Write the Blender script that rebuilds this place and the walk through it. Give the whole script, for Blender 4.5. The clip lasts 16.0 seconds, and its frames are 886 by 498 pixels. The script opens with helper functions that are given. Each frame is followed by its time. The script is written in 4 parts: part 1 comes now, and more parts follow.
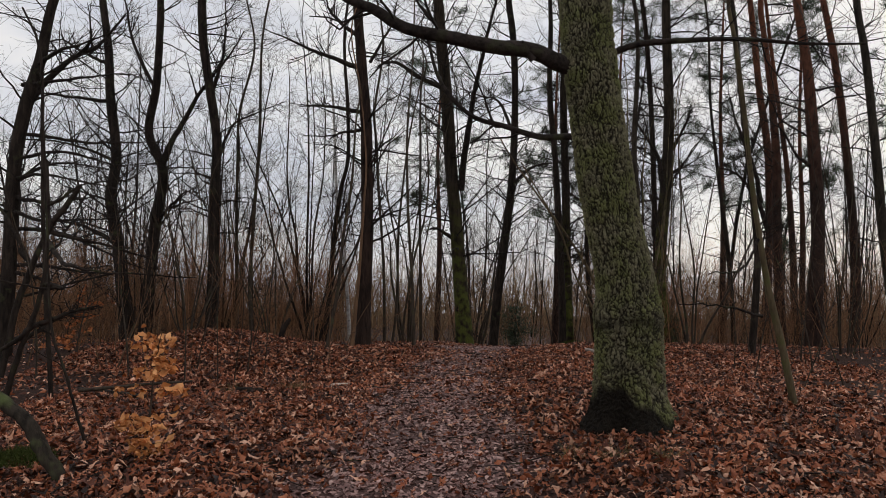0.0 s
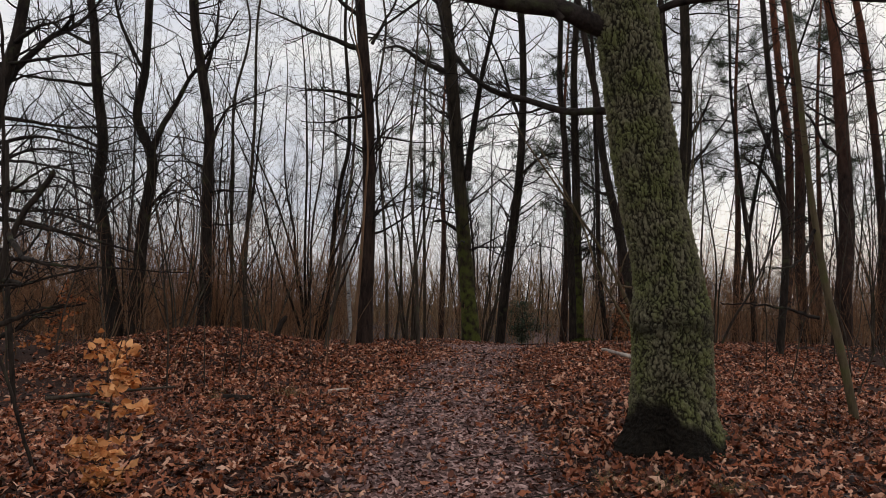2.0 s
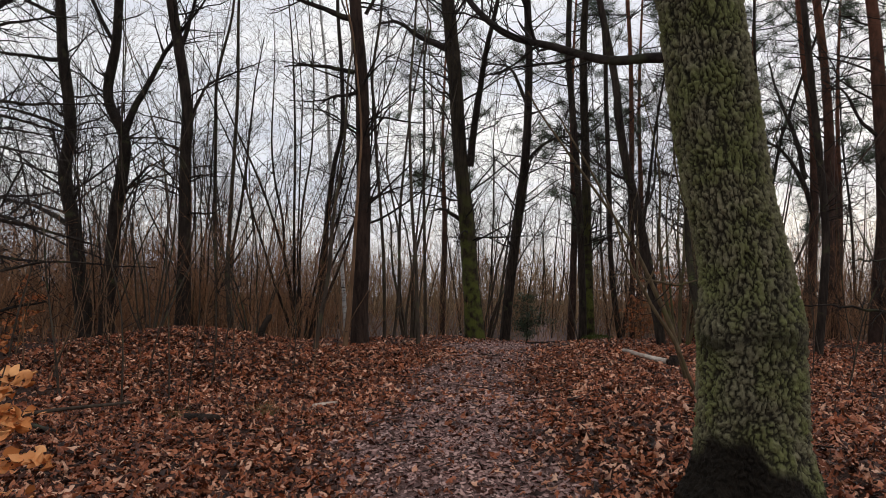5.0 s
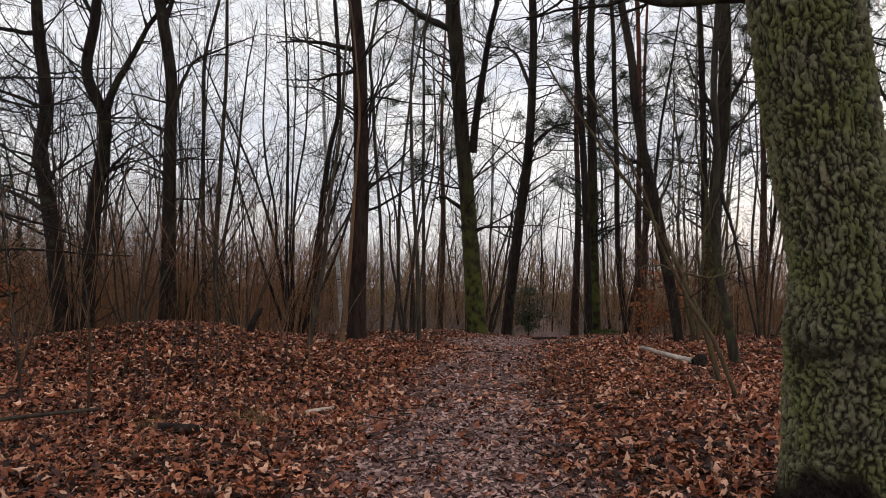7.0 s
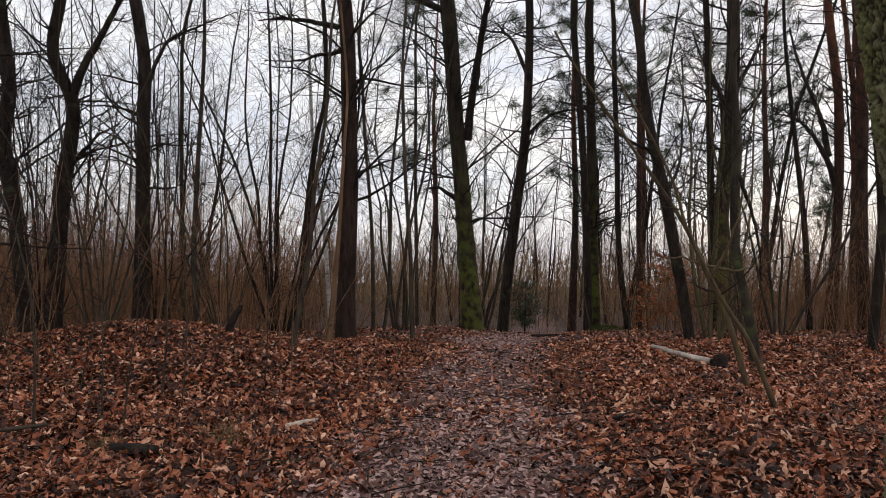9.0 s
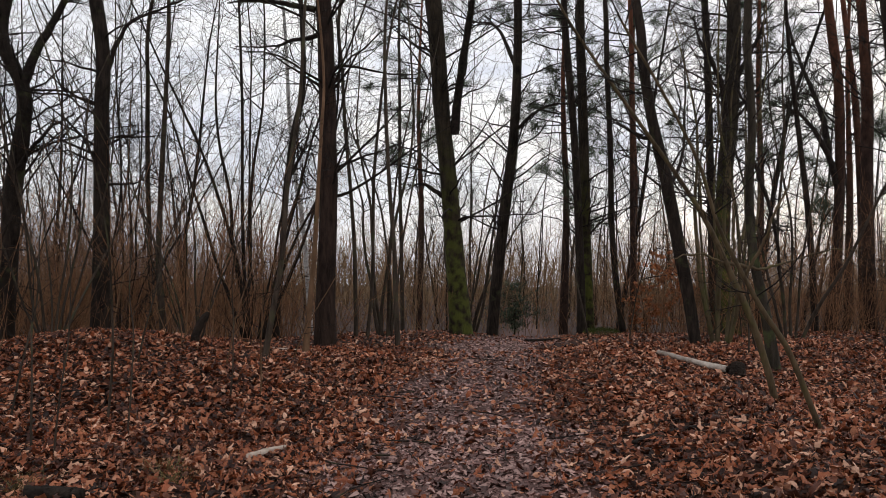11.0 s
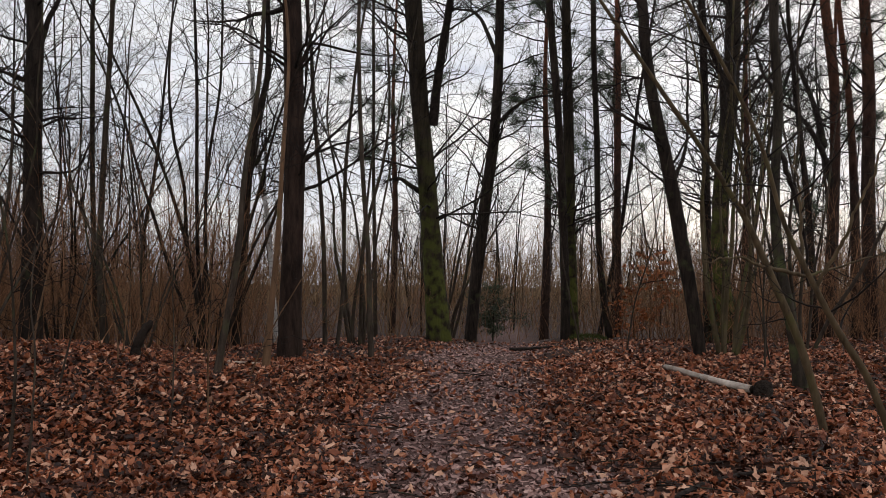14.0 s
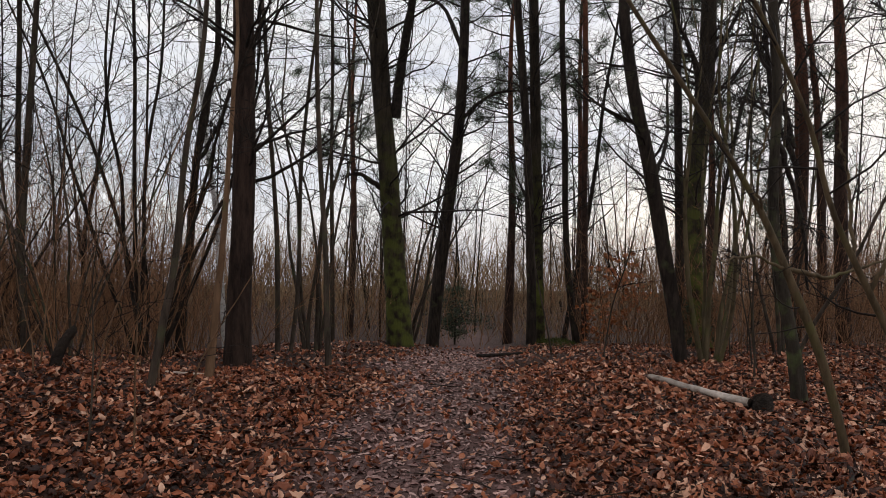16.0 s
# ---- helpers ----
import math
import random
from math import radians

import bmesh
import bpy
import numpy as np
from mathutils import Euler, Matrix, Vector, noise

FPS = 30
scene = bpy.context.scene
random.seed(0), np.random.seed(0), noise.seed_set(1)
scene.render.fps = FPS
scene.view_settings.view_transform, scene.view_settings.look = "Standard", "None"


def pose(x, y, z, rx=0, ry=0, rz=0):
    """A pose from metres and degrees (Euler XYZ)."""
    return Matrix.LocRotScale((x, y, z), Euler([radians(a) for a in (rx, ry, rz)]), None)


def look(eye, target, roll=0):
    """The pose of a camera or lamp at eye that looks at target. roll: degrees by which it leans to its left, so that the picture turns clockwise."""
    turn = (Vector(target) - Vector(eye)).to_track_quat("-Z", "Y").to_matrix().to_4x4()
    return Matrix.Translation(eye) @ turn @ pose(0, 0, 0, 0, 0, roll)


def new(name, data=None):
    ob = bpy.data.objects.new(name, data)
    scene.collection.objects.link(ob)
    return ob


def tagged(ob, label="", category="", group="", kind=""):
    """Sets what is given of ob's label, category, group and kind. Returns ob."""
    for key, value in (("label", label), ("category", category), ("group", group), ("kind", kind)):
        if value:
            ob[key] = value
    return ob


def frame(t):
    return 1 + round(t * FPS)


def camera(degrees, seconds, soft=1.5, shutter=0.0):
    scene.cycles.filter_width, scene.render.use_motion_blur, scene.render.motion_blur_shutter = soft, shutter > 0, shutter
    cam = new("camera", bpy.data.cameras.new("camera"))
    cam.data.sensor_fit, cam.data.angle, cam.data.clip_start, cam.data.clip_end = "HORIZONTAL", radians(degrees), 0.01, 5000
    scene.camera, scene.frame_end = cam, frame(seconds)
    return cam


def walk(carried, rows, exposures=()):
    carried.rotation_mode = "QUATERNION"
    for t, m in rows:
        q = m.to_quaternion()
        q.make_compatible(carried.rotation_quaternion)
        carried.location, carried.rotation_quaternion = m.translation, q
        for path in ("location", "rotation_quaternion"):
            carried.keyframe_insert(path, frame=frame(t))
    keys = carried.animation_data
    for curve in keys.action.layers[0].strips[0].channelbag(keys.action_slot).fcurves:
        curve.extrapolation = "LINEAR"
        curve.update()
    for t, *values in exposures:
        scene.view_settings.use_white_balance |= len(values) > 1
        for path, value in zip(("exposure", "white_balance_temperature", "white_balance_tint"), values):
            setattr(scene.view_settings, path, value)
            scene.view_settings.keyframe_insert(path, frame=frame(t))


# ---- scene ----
cam = camera(63.4, 16.0, soft=0.55)
METRES, EYE, TILT, LEAN, TURN = 6.7, 1.5, 0.0, 0.0, 0.0
ROWS = [
    (0.0, 0.0, 0.0, 0.0, -0.04, 1.73, -1.21),
    (0.5, -0.0119, 0.0388, -0.0038, 0.08, 1.59, -1.19),
    (1.0, -0.0185, 0.0686, -0.0024, 0.12, 1.44, -1.29),
    (1.5, -0.0143, 0.1044, -0.0065, 0.14, 1.27, -1.35),
    (2.0, -0.011, 0.1325, 0.0009, 0.17, 1.24, -1.28),
    (2.5, -0.0162, 0.1656, -0.004, 0.2, 1.1, -1.22),
    (3.0, -0.025, 0.1996, 0.0017, 0.19, 0.91, -1.32),
    (3.5, -0.0225, 0.2312, -0.0021, 0.16, 0.77, -1.35),
    (4.0, -0.0168, 0.2644, 0.0038, 0.2, 0.74, -1.09),
    (6.5, -0.0283, 0.4186, -0.0014, 0.01, 0.02, -1.16),
    (7.0, -0.0395, 0.4518, -0.0031, -0.27, -0.1, -1.29),
    (7.5, -0.0478, 0.4797, -0.0021, -0.52, -0.28, -1.35),
    (8.0, -0.0459, 0.5091, -0.0064, -0.57, -0.36, -1.38),
    (8.5, -0.0435, 0.5411, -0.003, -0.63, -0.47, -1.23),
    (9.0, -0.0471, 0.5713, -0.0077, -0.97, -0.57, -1.1),
    (11.5, -0.0478, 0.7273, -0.0141, -2.74, -0.4, -0.66),
    (12.0, -0.0495, 0.7541, -0.013, -3.45, -0.47, -0.75),
    (12.5, -0.0435, 0.7839, -0.0162, -3.64, -0.52, -0.86),
    (13.0, -0.038, 0.811, -0.0134, -3.68, -0.54, -0.9),
    (13.5, -0.0449, 0.8376, -0.0175, -3.9, -0.47, -0.95),
    (14.0, -0.0567, 0.8632, -0.0148, -4.37, -0.4, -1.04),
    (14.5, -0.0591, 0.8859, -0.0182, -4.69, -0.34, -1.24),
    (15.0, -0.0536, 0.916, -0.018, -4.92, -0.22, -1.27),
    (15.5, -0.0526, 0.9454, -0.0202, -5.52, -0.24, -1.33),
    (16.0, -0.061, 0.9779, -0.0217, -7.76, -0.17, -1.44),
]
EXPOSURES = [(0.0, -0.28, 6660, 10), (4.0, -0.06, 6660, 10), (9.0, 0.14, 6660, 10), (13.0, 0.02, 6660, 10), (16.0, -0.04, 6660, 10)]
walk(cam, [(t, pose(0, 0, EYE, TILT, LEAN, TURN) @ pose(METRES * x, METRES * y, METRES * z, 90 + pitch, roll, yaw)) for t, x, y, z, yaw, pitch, roll in ROWS], EXPOSURES)

# ---- light ----
world = bpy.data.worlds.new("overcast_sky")
scene.world = world
world.use_nodes = True
wt = world.node_tree
wt.nodes.clear()


def wnode(kind, **props):
    n = wt.nodes.new(kind)
    for k, v in props.items():
        n.inputs[k].default_value = v
    return n


sky = wt.nodes.new("ShaderNodeTexSky")
sky.sky_type = "NISHITA"
sky.sun_disc = False
sky.sun_elevation, sky.sun_rotation = radians(22), radians(40)
sky_lit = wt.nodes.new("ShaderNodeVectorMath")
sky_lit.operation = "SCALE"
sky_lit.inputs["Scale"].default_value = 0.10
wt.links.new(sky.outputs["Color"], sky_lit.inputs[0])
coords = wt.nodes.new("ShaderNodeTexCoord")
stretch = wt.nodes.new("ShaderNodeMapping")
stretch.inputs["Scale"].default_value = (1.0, 1.0, 3.0)
wt.links.new(coords.outputs["Generated"], stretch.inputs["Vector"])
cloud = wnode("ShaderNodeTexNoise", Scale=3.2, Detail=6.0, Roughness=0.55, Distortion=0.4)
wt.links.new(stretch.outputs["Vector"], cloud.inputs["Vector"])
ramp = wt.nodes.new("ShaderNodeValToRGB")
ramp.color_ramp.elements[0].position, ramp.color_ramp.elements[1].position = 0.36, 0.66
ramp.color_ramp.elements[0].color = (0.68, 0.71, 0.81, 1)
ramp.color_ramp.elements[1].color = (1.0, 0.99, 0.99, 1)
wt.links.new(cloud.outputs["Fac"], ramp.inputs["Fac"])
deck = wt.nodes.new("ShaderNodeMix")
deck.data_type = "RGBA"
deck.inputs["Factor"].default_value = 0.9
wt.links.new(sky_lit.outputs["Vector"], deck.inputs["A"])
wt.links.new(ramp.outputs["Color"], deck.inputs["B"])
air = wnode("ShaderNodeBackground", Strength=1.12)
wt.links.new(deck.outputs["Result"], air.inputs["Color"])
sky_out = wt.nodes.new("ShaderNodeOutputWorld")
wt.links.new(air.outputs["Background"], sky_out.inputs["Surface"])

sun = new("sun", bpy.data.lights.new("sun", "SUN"))
sun.data.energy, sun.data.angle, sun.data.color = 0.5, radians(40), (1.0, 0.96, 0.9)
sun.matrix_world = look((20, 24, 16), (0, 0, 0))


# ---- materials ----
def material(name, stops, scale=6.0, rough=0.85, bump=0.4, stretch=(1, 1, 1), moss=None, moss_amount=0.5, bump_scale=None,
             island=0.0, spec=0.15, detail=8.0, moss_top=None, worn_or_shaded=None, upper=None):
    """Noise-driven colour with grain and stains; moss spreads in patches, thinning above moss_top metres."""
    m = bpy.data.materials.new(name)
    m.use_nodes = True
    t = m.node_tree
    b = t.nodes["Principled BSDF"]
    b.inputs["Roughness"].default_value = rough
    b.inputs["Specular IOR Level"].default_value = spec
    co = t.nodes.new("ShaderNodeTexCoord")
    mp = t.nodes.new("ShaderNodeMapping")
    mp.inputs["Scale"].default_value = stretch
    t.links.new(co.outputs["Object"], mp.inputs["Vector"])
    n = t.nodes.new("ShaderNodeTexNoise")
    n.inputs["Scale"].default_value, n.inputs["Detail"].default_value, n.inputs["Roughness"].default_value = scale, detail, 0.65
    t.links.new(mp.outputs["Vector"], n.inputs["Vector"])
    r = t.nodes.new("ShaderNodeValToRGB")
    els = r.color_ramp.elements
    while len(els) < len(stops):
        els.new(0.5)
    for e, (pos, col) in zip(els, stops):
        e.position, e.color = pos, (*col, 1)
    fac = n.outputs["Fac"]
    if island:
        geo = t.nodes.new("ShaderNodeNewGeometry")
        mixf = t.nodes.new("ShaderNodeMix")
        mixf.inputs["Factor"].default_value = island
        t.links.new(n.outputs["Fac"], mixf.inputs["A"])
        t.links.new(geo.outputs["Random Per Island"], mixf.inputs["B"])
        fac = mixf.outputs["Result"]
    t.links.new(fac, r.inputs["Fac"])
    colour = r.outputs["Color"]
    big = t.nodes.new("ShaderNodeTexNoise")
    big.inputs["Scale"].default_value, big.inputs["Detail"].default_value = 1.3, 4.0
    t.links.new(co.outputs["Object"], big.inputs["Vector"])
    stain = t.nodes.new("ShaderNodeMix")
    stain.data_type, stain.blend_type = "RGBA", "MULTIPLY"
    stain.inputs["Factor"].default_value = 0.8
    tone = t.nodes.new("ShaderNodeMapRange")
    tone.inputs["From Min"].default_value, tone.inputs["From Max"].default_value = 0.3, 0.7
    tone.inputs["To Min"].default_value, tone.inputs["To Max"].default_value = 0.62, 1.25
    t.links.new(big.outputs["Fac"], tone.inputs["Value"])
    t.links.new(colour, stain.inputs["A"])
    t.links.new(tone.outputs["Result"], stain.inputs["B"])
    colour = stain.outputs["Result"]
    if moss:
        mn = t.nodes.new("ShaderNodeTexNoise")
        mn.inputs["Scale"].default_value, mn.inputs["Detail"].default_value = 5.0, 7.0
        t.links.new(co.outputs["Object"], mn.inputs["Vector"])
        cover = t.nodes.new("ShaderNodeMapRange")
        cover.inputs["From Min"].default_value, cover.inputs["From Max"].default_value = 0.62 - 0.3 * moss_amount, 0.8 - 0.3 * moss_amount
        t.links.new(mn.outputs["Fac"], cover.inputs["Value"])
        amount = cover.outputs["Result"]
        if moss_top:
            sep = t.nodes.new("ShaderNodeSeparateXYZ")
            t.links.new(co.outputs["Object"], sep.inputs["Vector"])
            fade = t.nodes.new("ShaderNodeMapRange")
            fade.inputs["From Min"].default_value, fade.inputs["From Max"].default_value = moss_top, moss_top * 0.3
            t.links.new(sep.outputs["Z"], fade.inputs["Value"])
            mul = t.nodes.new("ShaderNodeMath")
            mul.operation = "MULTIPLY"
            t.links.new(amount, mul.inputs[0])
            t.links.new(fade.outputs["Result"], mul.inputs[1])
            amount = mul.outputs["Value"]
        mm = t.nodes.new("ShaderNodeMix")
        mm.data_type = "RGBA"
        t.links.new(amount, mm.inputs["Factor"])
        t.links.new(colour, mm.inputs["A"])
        mm.inputs["B"].default_value = (*moss, 1)
        colour = mm.outputs["Result"]
    if upper:
        hz = t.nodes.new("ShaderNodeSeparateXYZ")
        t.links.new(co.outputs["Object"], hz.inputs["Vector"])
        climb = t.nodes.new("ShaderNodeMapRange")
        climb.inputs["From Min"].default_value, climb.inputs["From Max"].default_value = upper[1], upper[2]
        t.links.new(hz.outputs["Z"], climb.inputs["Value"])
        um = t.nodes.new("ShaderNodeMix")
        um.data_type = "RGBA"
        flake = t.nodes.new("ShaderNodeValToRGB")
        flake.color_ramp.elements[0].position, flake.color_ramp.elements[1].position = 0.3, 0.7
        flake.color_ramp.elements[0].color = (*[c * 0.35 for c in upper[0]], 1)
        flake.color_ramp.elements[1].color = (*upper[0], 1)
        t.links.new(n.outputs["Fac"], flake.inputs["Fac"])
        t.links.new(climb.outputs["Result"], um.inputs["Factor"])
        t.links.new(colour, um.inputs["A"])
        t.links.new(flake.outputs["Color"], um.inputs["B"])
        colour = um.outputs["Result"]
    # tint by a mesh mask: trodden soil, soaked bark, or shade painted in furrows
    if worn_or_shaded:
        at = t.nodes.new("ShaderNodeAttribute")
        at.attribute_name = worn_or_shaded[0]
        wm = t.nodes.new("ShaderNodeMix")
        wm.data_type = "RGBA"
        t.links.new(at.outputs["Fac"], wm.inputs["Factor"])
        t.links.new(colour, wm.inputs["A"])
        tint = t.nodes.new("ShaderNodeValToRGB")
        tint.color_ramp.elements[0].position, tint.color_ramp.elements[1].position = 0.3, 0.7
        tint.color_ramp.elements[0].color, tint.color_ramp.elements[1].color = (*worn_or_shaded[1], 1), (*worn_or_shaded[2], 1)
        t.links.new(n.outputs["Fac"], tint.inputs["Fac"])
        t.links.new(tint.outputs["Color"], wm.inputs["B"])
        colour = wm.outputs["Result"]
    t.links.new(colour, b.inputs["Base Color"])
    if bump:
        bn = t.nodes.new("ShaderNodeTexNoise")
        bn.inputs["Scale"].default_value, bn.inputs["Detail"].default_value = bump_scale or scale * 3, 6.0
        t.links.new(mp.outputs["Vector"], bn.inputs["Vector"])
        bp = t.nodes.new("ShaderNodeBump")
        bp.inputs["Strength"].default_value, bp.inputs["Distance"].default_value = bump, 0.02
        t.links.new(bn.outputs["Fac"], bp.inputs["Height"])
        t.links.new(bp.outputs["Normal"], b.inputs["Normal"])
    return m


UP = (1, 1, 0.22)
MOSS = (0.075, 0.095, 0.022)
BARK = {
    "dark": material("dark_bark", [(0.3, (0.006, 0.004, 0.0035)), (0.7, (0.052, 0.038, 0.029))], 14, 0.9, 0.9, UP, (0.06, 0.065, 0.03), 0.12, 30),
    "mossy": material("mossy_bark", [(0.3, (0.008, 0.006, 0.004)), (0.7, (0.06, 0.045, 0.03))], 14, 0.9, 0.9, UP, (0.09, 0.098, 0.022), 0.72, 30, moss_top=4.5),
    "redbrown": material("red_brown_bark", [(0.3, (0.008, 0.005, 0.004)), (0.7, (0.062, 0.038, 0.028))], 14, 0.9, 0.9, UP, None, 0, 30),
    "tan": material("tan_bark", [(0.3, (0.09, 0.05, 0.028)), (0.7, (0.24, 0.14, 0.08))], 12, 0.85, 0.5, UP, (0.08, 0.08, 0.03), 0.1, 30),
    "thin": material("smooth_grey_brown_bark", [(0.3, (0.022, 0.016, 0.012)), (0.7, (0.10, 0.074, 0.054))], 16, 0.85, 0.5, UP, (0.07, 0.075, 0.035), 0.25, 40),
    "thin2": material("olive_smooth_bark", [(0.3, (0.05, 0.036, 0.02)), (0.7, (0.15, 0.115, 0.065))], 16, 0.85, 0.5, UP, (0.085, 0.085, 0.03), 0.4, 40),
    "olive": material("young_olive_bark", [(0.3, (0.04, 0.028, 0.016)), (0.7, (0.15, 0.105, 0.058))], 18, 0.8, 0.4, UP, (0.09, 0.08, 0.03), 0.3, 45),
    "grey": material("grey_bark", [(0.3, (0.010, 0.008, 0.006)), (0.7, (0.068, 0.054, 0.04))], 14, 0.9, 0.8, UP, (0.08, 0.095, 0.035), 0.4, 30, moss_top=3.0),
    "birch": material("white_birch_bark", [(0.35, (0.05, 0.045, 0.04)), (0.45, (0.5, 0.48, 0.45)), (0.75, (0.72, 0.7, 0.66))], 5, 0.7, 0.3, (1, 1, 5)),
    "pine": material("pine_bark", [(0.3, (0.010, 0.006, 0.005)), (0.7, (0.07, 0.042, 0.032))], 10, 0.9, 1.0, (1, 1, 0.4), None, 0, 18, upper=((0.23, 0.09, 0.05), 3.5, 9.0)),
}
TWIG = material("twig_bark", [(0.3, (0.006, 0.0045, 0.004)), (0.7, (0.036, 0.027, 0.021))], 20, 0.85, 0.0)
TAN_TWIG = material("reddish_twig", [(0.15, (0.05, 0.022, 0.011)), (0.85, (0.38, 0.195, 0.10))], 6, 0.85, 0.0, island=0.6)
# far twigs: distance haze and the clearing's brighter light put into the colour
HAZED_TWIG = material("hazed_olive_twig", [(0.15, (0.07, 0.042, 0.023)), (0.85, (0.36, 0.235, 0.13))], 6, 0.85, 0.0, island=0.6)
# the near-black tint serves the soaked foot and the painted furrow shade
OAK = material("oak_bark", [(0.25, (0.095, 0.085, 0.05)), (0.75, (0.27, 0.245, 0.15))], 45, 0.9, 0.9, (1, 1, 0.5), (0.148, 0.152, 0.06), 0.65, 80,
               worn_or_shaded=("wet_and_crack_shade", (0.005, 0.004, 0.003), (0.02, 0.015, 0.01)))
LIMB = material("dark_limb_bark", [(0.3, (0.007, 0.005, 0.004)), (0.7, (0.048, 0.036, 0.03))], 16, 0.85, 0.8, (1, 1, 1), (0.06, 0.065, 0.03), 0.2, 30)
SOIL = material("leaf_mould", [(0.3, (0.006, 0.003, 0.002)), (0.52, (0.036, 0.016, 0.010)), (0.75, (0.13, 0.06, 0.038))], 26, 0.9, 0.8,
                worn_or_shaded=("trod", (0.035, 0.018, 0.015), (0.17, 0.098, 0.085)), bump_scale=40)
LEAF = material("dead_oak_leaf", [(0.1, (0.02, 0.007, 0.004)), (0.36, (0.11, 0.031, 0.014)), (0.58, (0.31, 0.086, 0.034)), (0.76, (0.42, 0.15, 0.07)), (0.94, (0.78, 0.46, 0.31))], 18, 0.5, 0.4, island=0.85, spec=0.3)
TROD_LEAF = material("trodden_leaf", [(0.05, (0.05, 0.022, 0.018)), (0.5, (0.25, 0.127, 0.107)), (0.95, (0.62, 0.40, 0.34))], 14, 0.5, 0.25, island=0.75, spec=0.4)
BEECH = material("dry_beech_leaf", [(0.1, (0.52, 0.18, 0.05)), (0.9, (0.92, 0.46, 0.19))], 10, 0.55, 0.2, island=0.7)
RUST = material("rusty_beech_leaf", [(0.1, (0.28, 0.075, 0.025)), (0.9, (0.55, 0.2, 0.07))], 10, 0.55, 0.2, island=0.7)
NEEDLE = material("pine_needles", [(0.2, (0.035, 0.05, 0.03)), (0.8, (0.085, 0.115, 0.065))], 5, 0.6, 0.0, island=0.6)
DEAD = material("bleached_dead_wood", [(0.3, (0.22, 0.17, 0.13)), (0.7, (0.6, 0.52, 0.45))], 9, 0.8, 0.6, (1, 1, 1))
PALE = material("pale_bare_wood", [(0.3, (0.35, 0.26, 0.2)), (0.7, (0.7, 0.58, 0.48))], 9, 0.75, 0.4)
ROT = material("rotten_black_wood", [(0.3, (0.008, 0.006, 0.005)), (0.7, (0.045, 0.032, 0.024))], 12, 0.9, 1.0)
GRASS = material("pale_dry_grass", [(0.2, (0.1, 0.075, 0.03)), (0.8, (0.28, 0.22, 0.1))], 6, 0.8, 0.0, island=0.6)
GREEN = material("green_moss", [(0.3, (0.03, 0.04, 0.008)), (0.7, (0.1, 0.12, 0.03))], 25, 0.95, 0.8)


# ---- mesh helpers ----
rng = np.random.default_rng(11)


def mesh_of(name, verts, faces, mats, smooth=True, face_mats=None):
    """A mesh from arrays: faces is (n, k) with one k."""
    me = bpy.data.meshes.new(name)
    verts = np.asarray(verts, np.float32).reshape(-1, 3)
    faces = [np.asarray(f, np.int32) for f in (faces if isinstance(faces, list) else [faces])]
    me.vertices.add(len(verts))
    me.vertices.foreach_set("co", verts.ravel())
    loops = np.concatenate([f.ravel() for f in faces])
    sizes = np.concatenate([np.full(len(f), f.shape[1], np.int32) for f in faces])
    me.loops.add(len(loops))
    me.loops.foreach_set("vertex_index", loops)
    me.polygons.add(len(sizes))
    me.polygons.foreach_set("loop_start", np.r_[0, np.cumsum(sizes)[:-1]].astype(np.int32))
    me.polygons.foreach_set("use_smooth", np.full(len(sizes), smooth))
    for m in (mats if isinstance(mats, (list, tuple)) else [mats]):
        me.materials.append(m)
    if face_mats is not None:
        me.polygons.foreach_set("material_index", np.asarray(face_mats, np.int32))
    me.update(calc_edges=True)
    me.validate()
    return me


def part(name, me, parent, label=""):
    ob = new(name, me)
    ob.parent = parent
    return tagged(ob, label)


def tubes(P, R, sides):
    """Tapered tubes along N polylines of K points: P (N, K, 3), R (N, K)."""
    N, K, _ = P.shape
    T = np.gradient(P, axis=1)
    T /= np.linalg.norm(T, axis=2, keepdims=True) + 1e-9
    ref = np.where(np.abs(T[:, :1, 2:]) > 0.8, np.array([1.0, 0, 0]), np.array([0, 0, 1.0]))
    A = np.cross(T, np.broadcast_to(ref, T.shape))
    A /= np.linalg.norm(A, axis=2, keepdims=True) + 1e-9
    B = np.cross(T, A)
    a = np.arange(sides) * 2 * np.pi / sides
    V = P[:, :, None] + R[:, :, None, None] * (np.cos(a)[:, None] * A[:, :, None] + np.sin(a)[:, None] * B[:, :, None])
    idx = np.arange(N * K * sides).reshape(N, K, sides)
    nxt = np.roll(idx, -1, axis=2)
    Fc = np.stack([idx[:, :-1], nxt[:, :-1], nxt[:, 1:], idx[:, 1:]], axis=-1).reshape(-1, 4)
    return V.reshape(-1, 3), Fc


def gather(groups):
    """Joins several (verts, quads)."""
    vs, fs, n = [], [], 0
    for v, f in groups:
        vs.append(v)
        fs.append(f + n)
        n += len(v)
    return np.concatenate(vs), np.concatenate(fs)


def grow(start, way, length, K, wander, lift):
    """N polylines of K points that wander off from start along way, bending up by lift."""
    N = len(start)
    P = np.zeros((N, K, 3))
    P[:, 0] = start
    d = way / (np.linalg.norm(way, axis=1, keepdims=True) + 1e-9)
    for k in range(1, K):
        d = d + rng.normal(0, wander, (N, 3)) + np.array([0, 0, lift])
        d /= np.linalg.norm(d, axis=1, keepdims=True)
        P[:, k] = P[:, k - 1] + d * (length / (K - 1))[:, None]
    return P


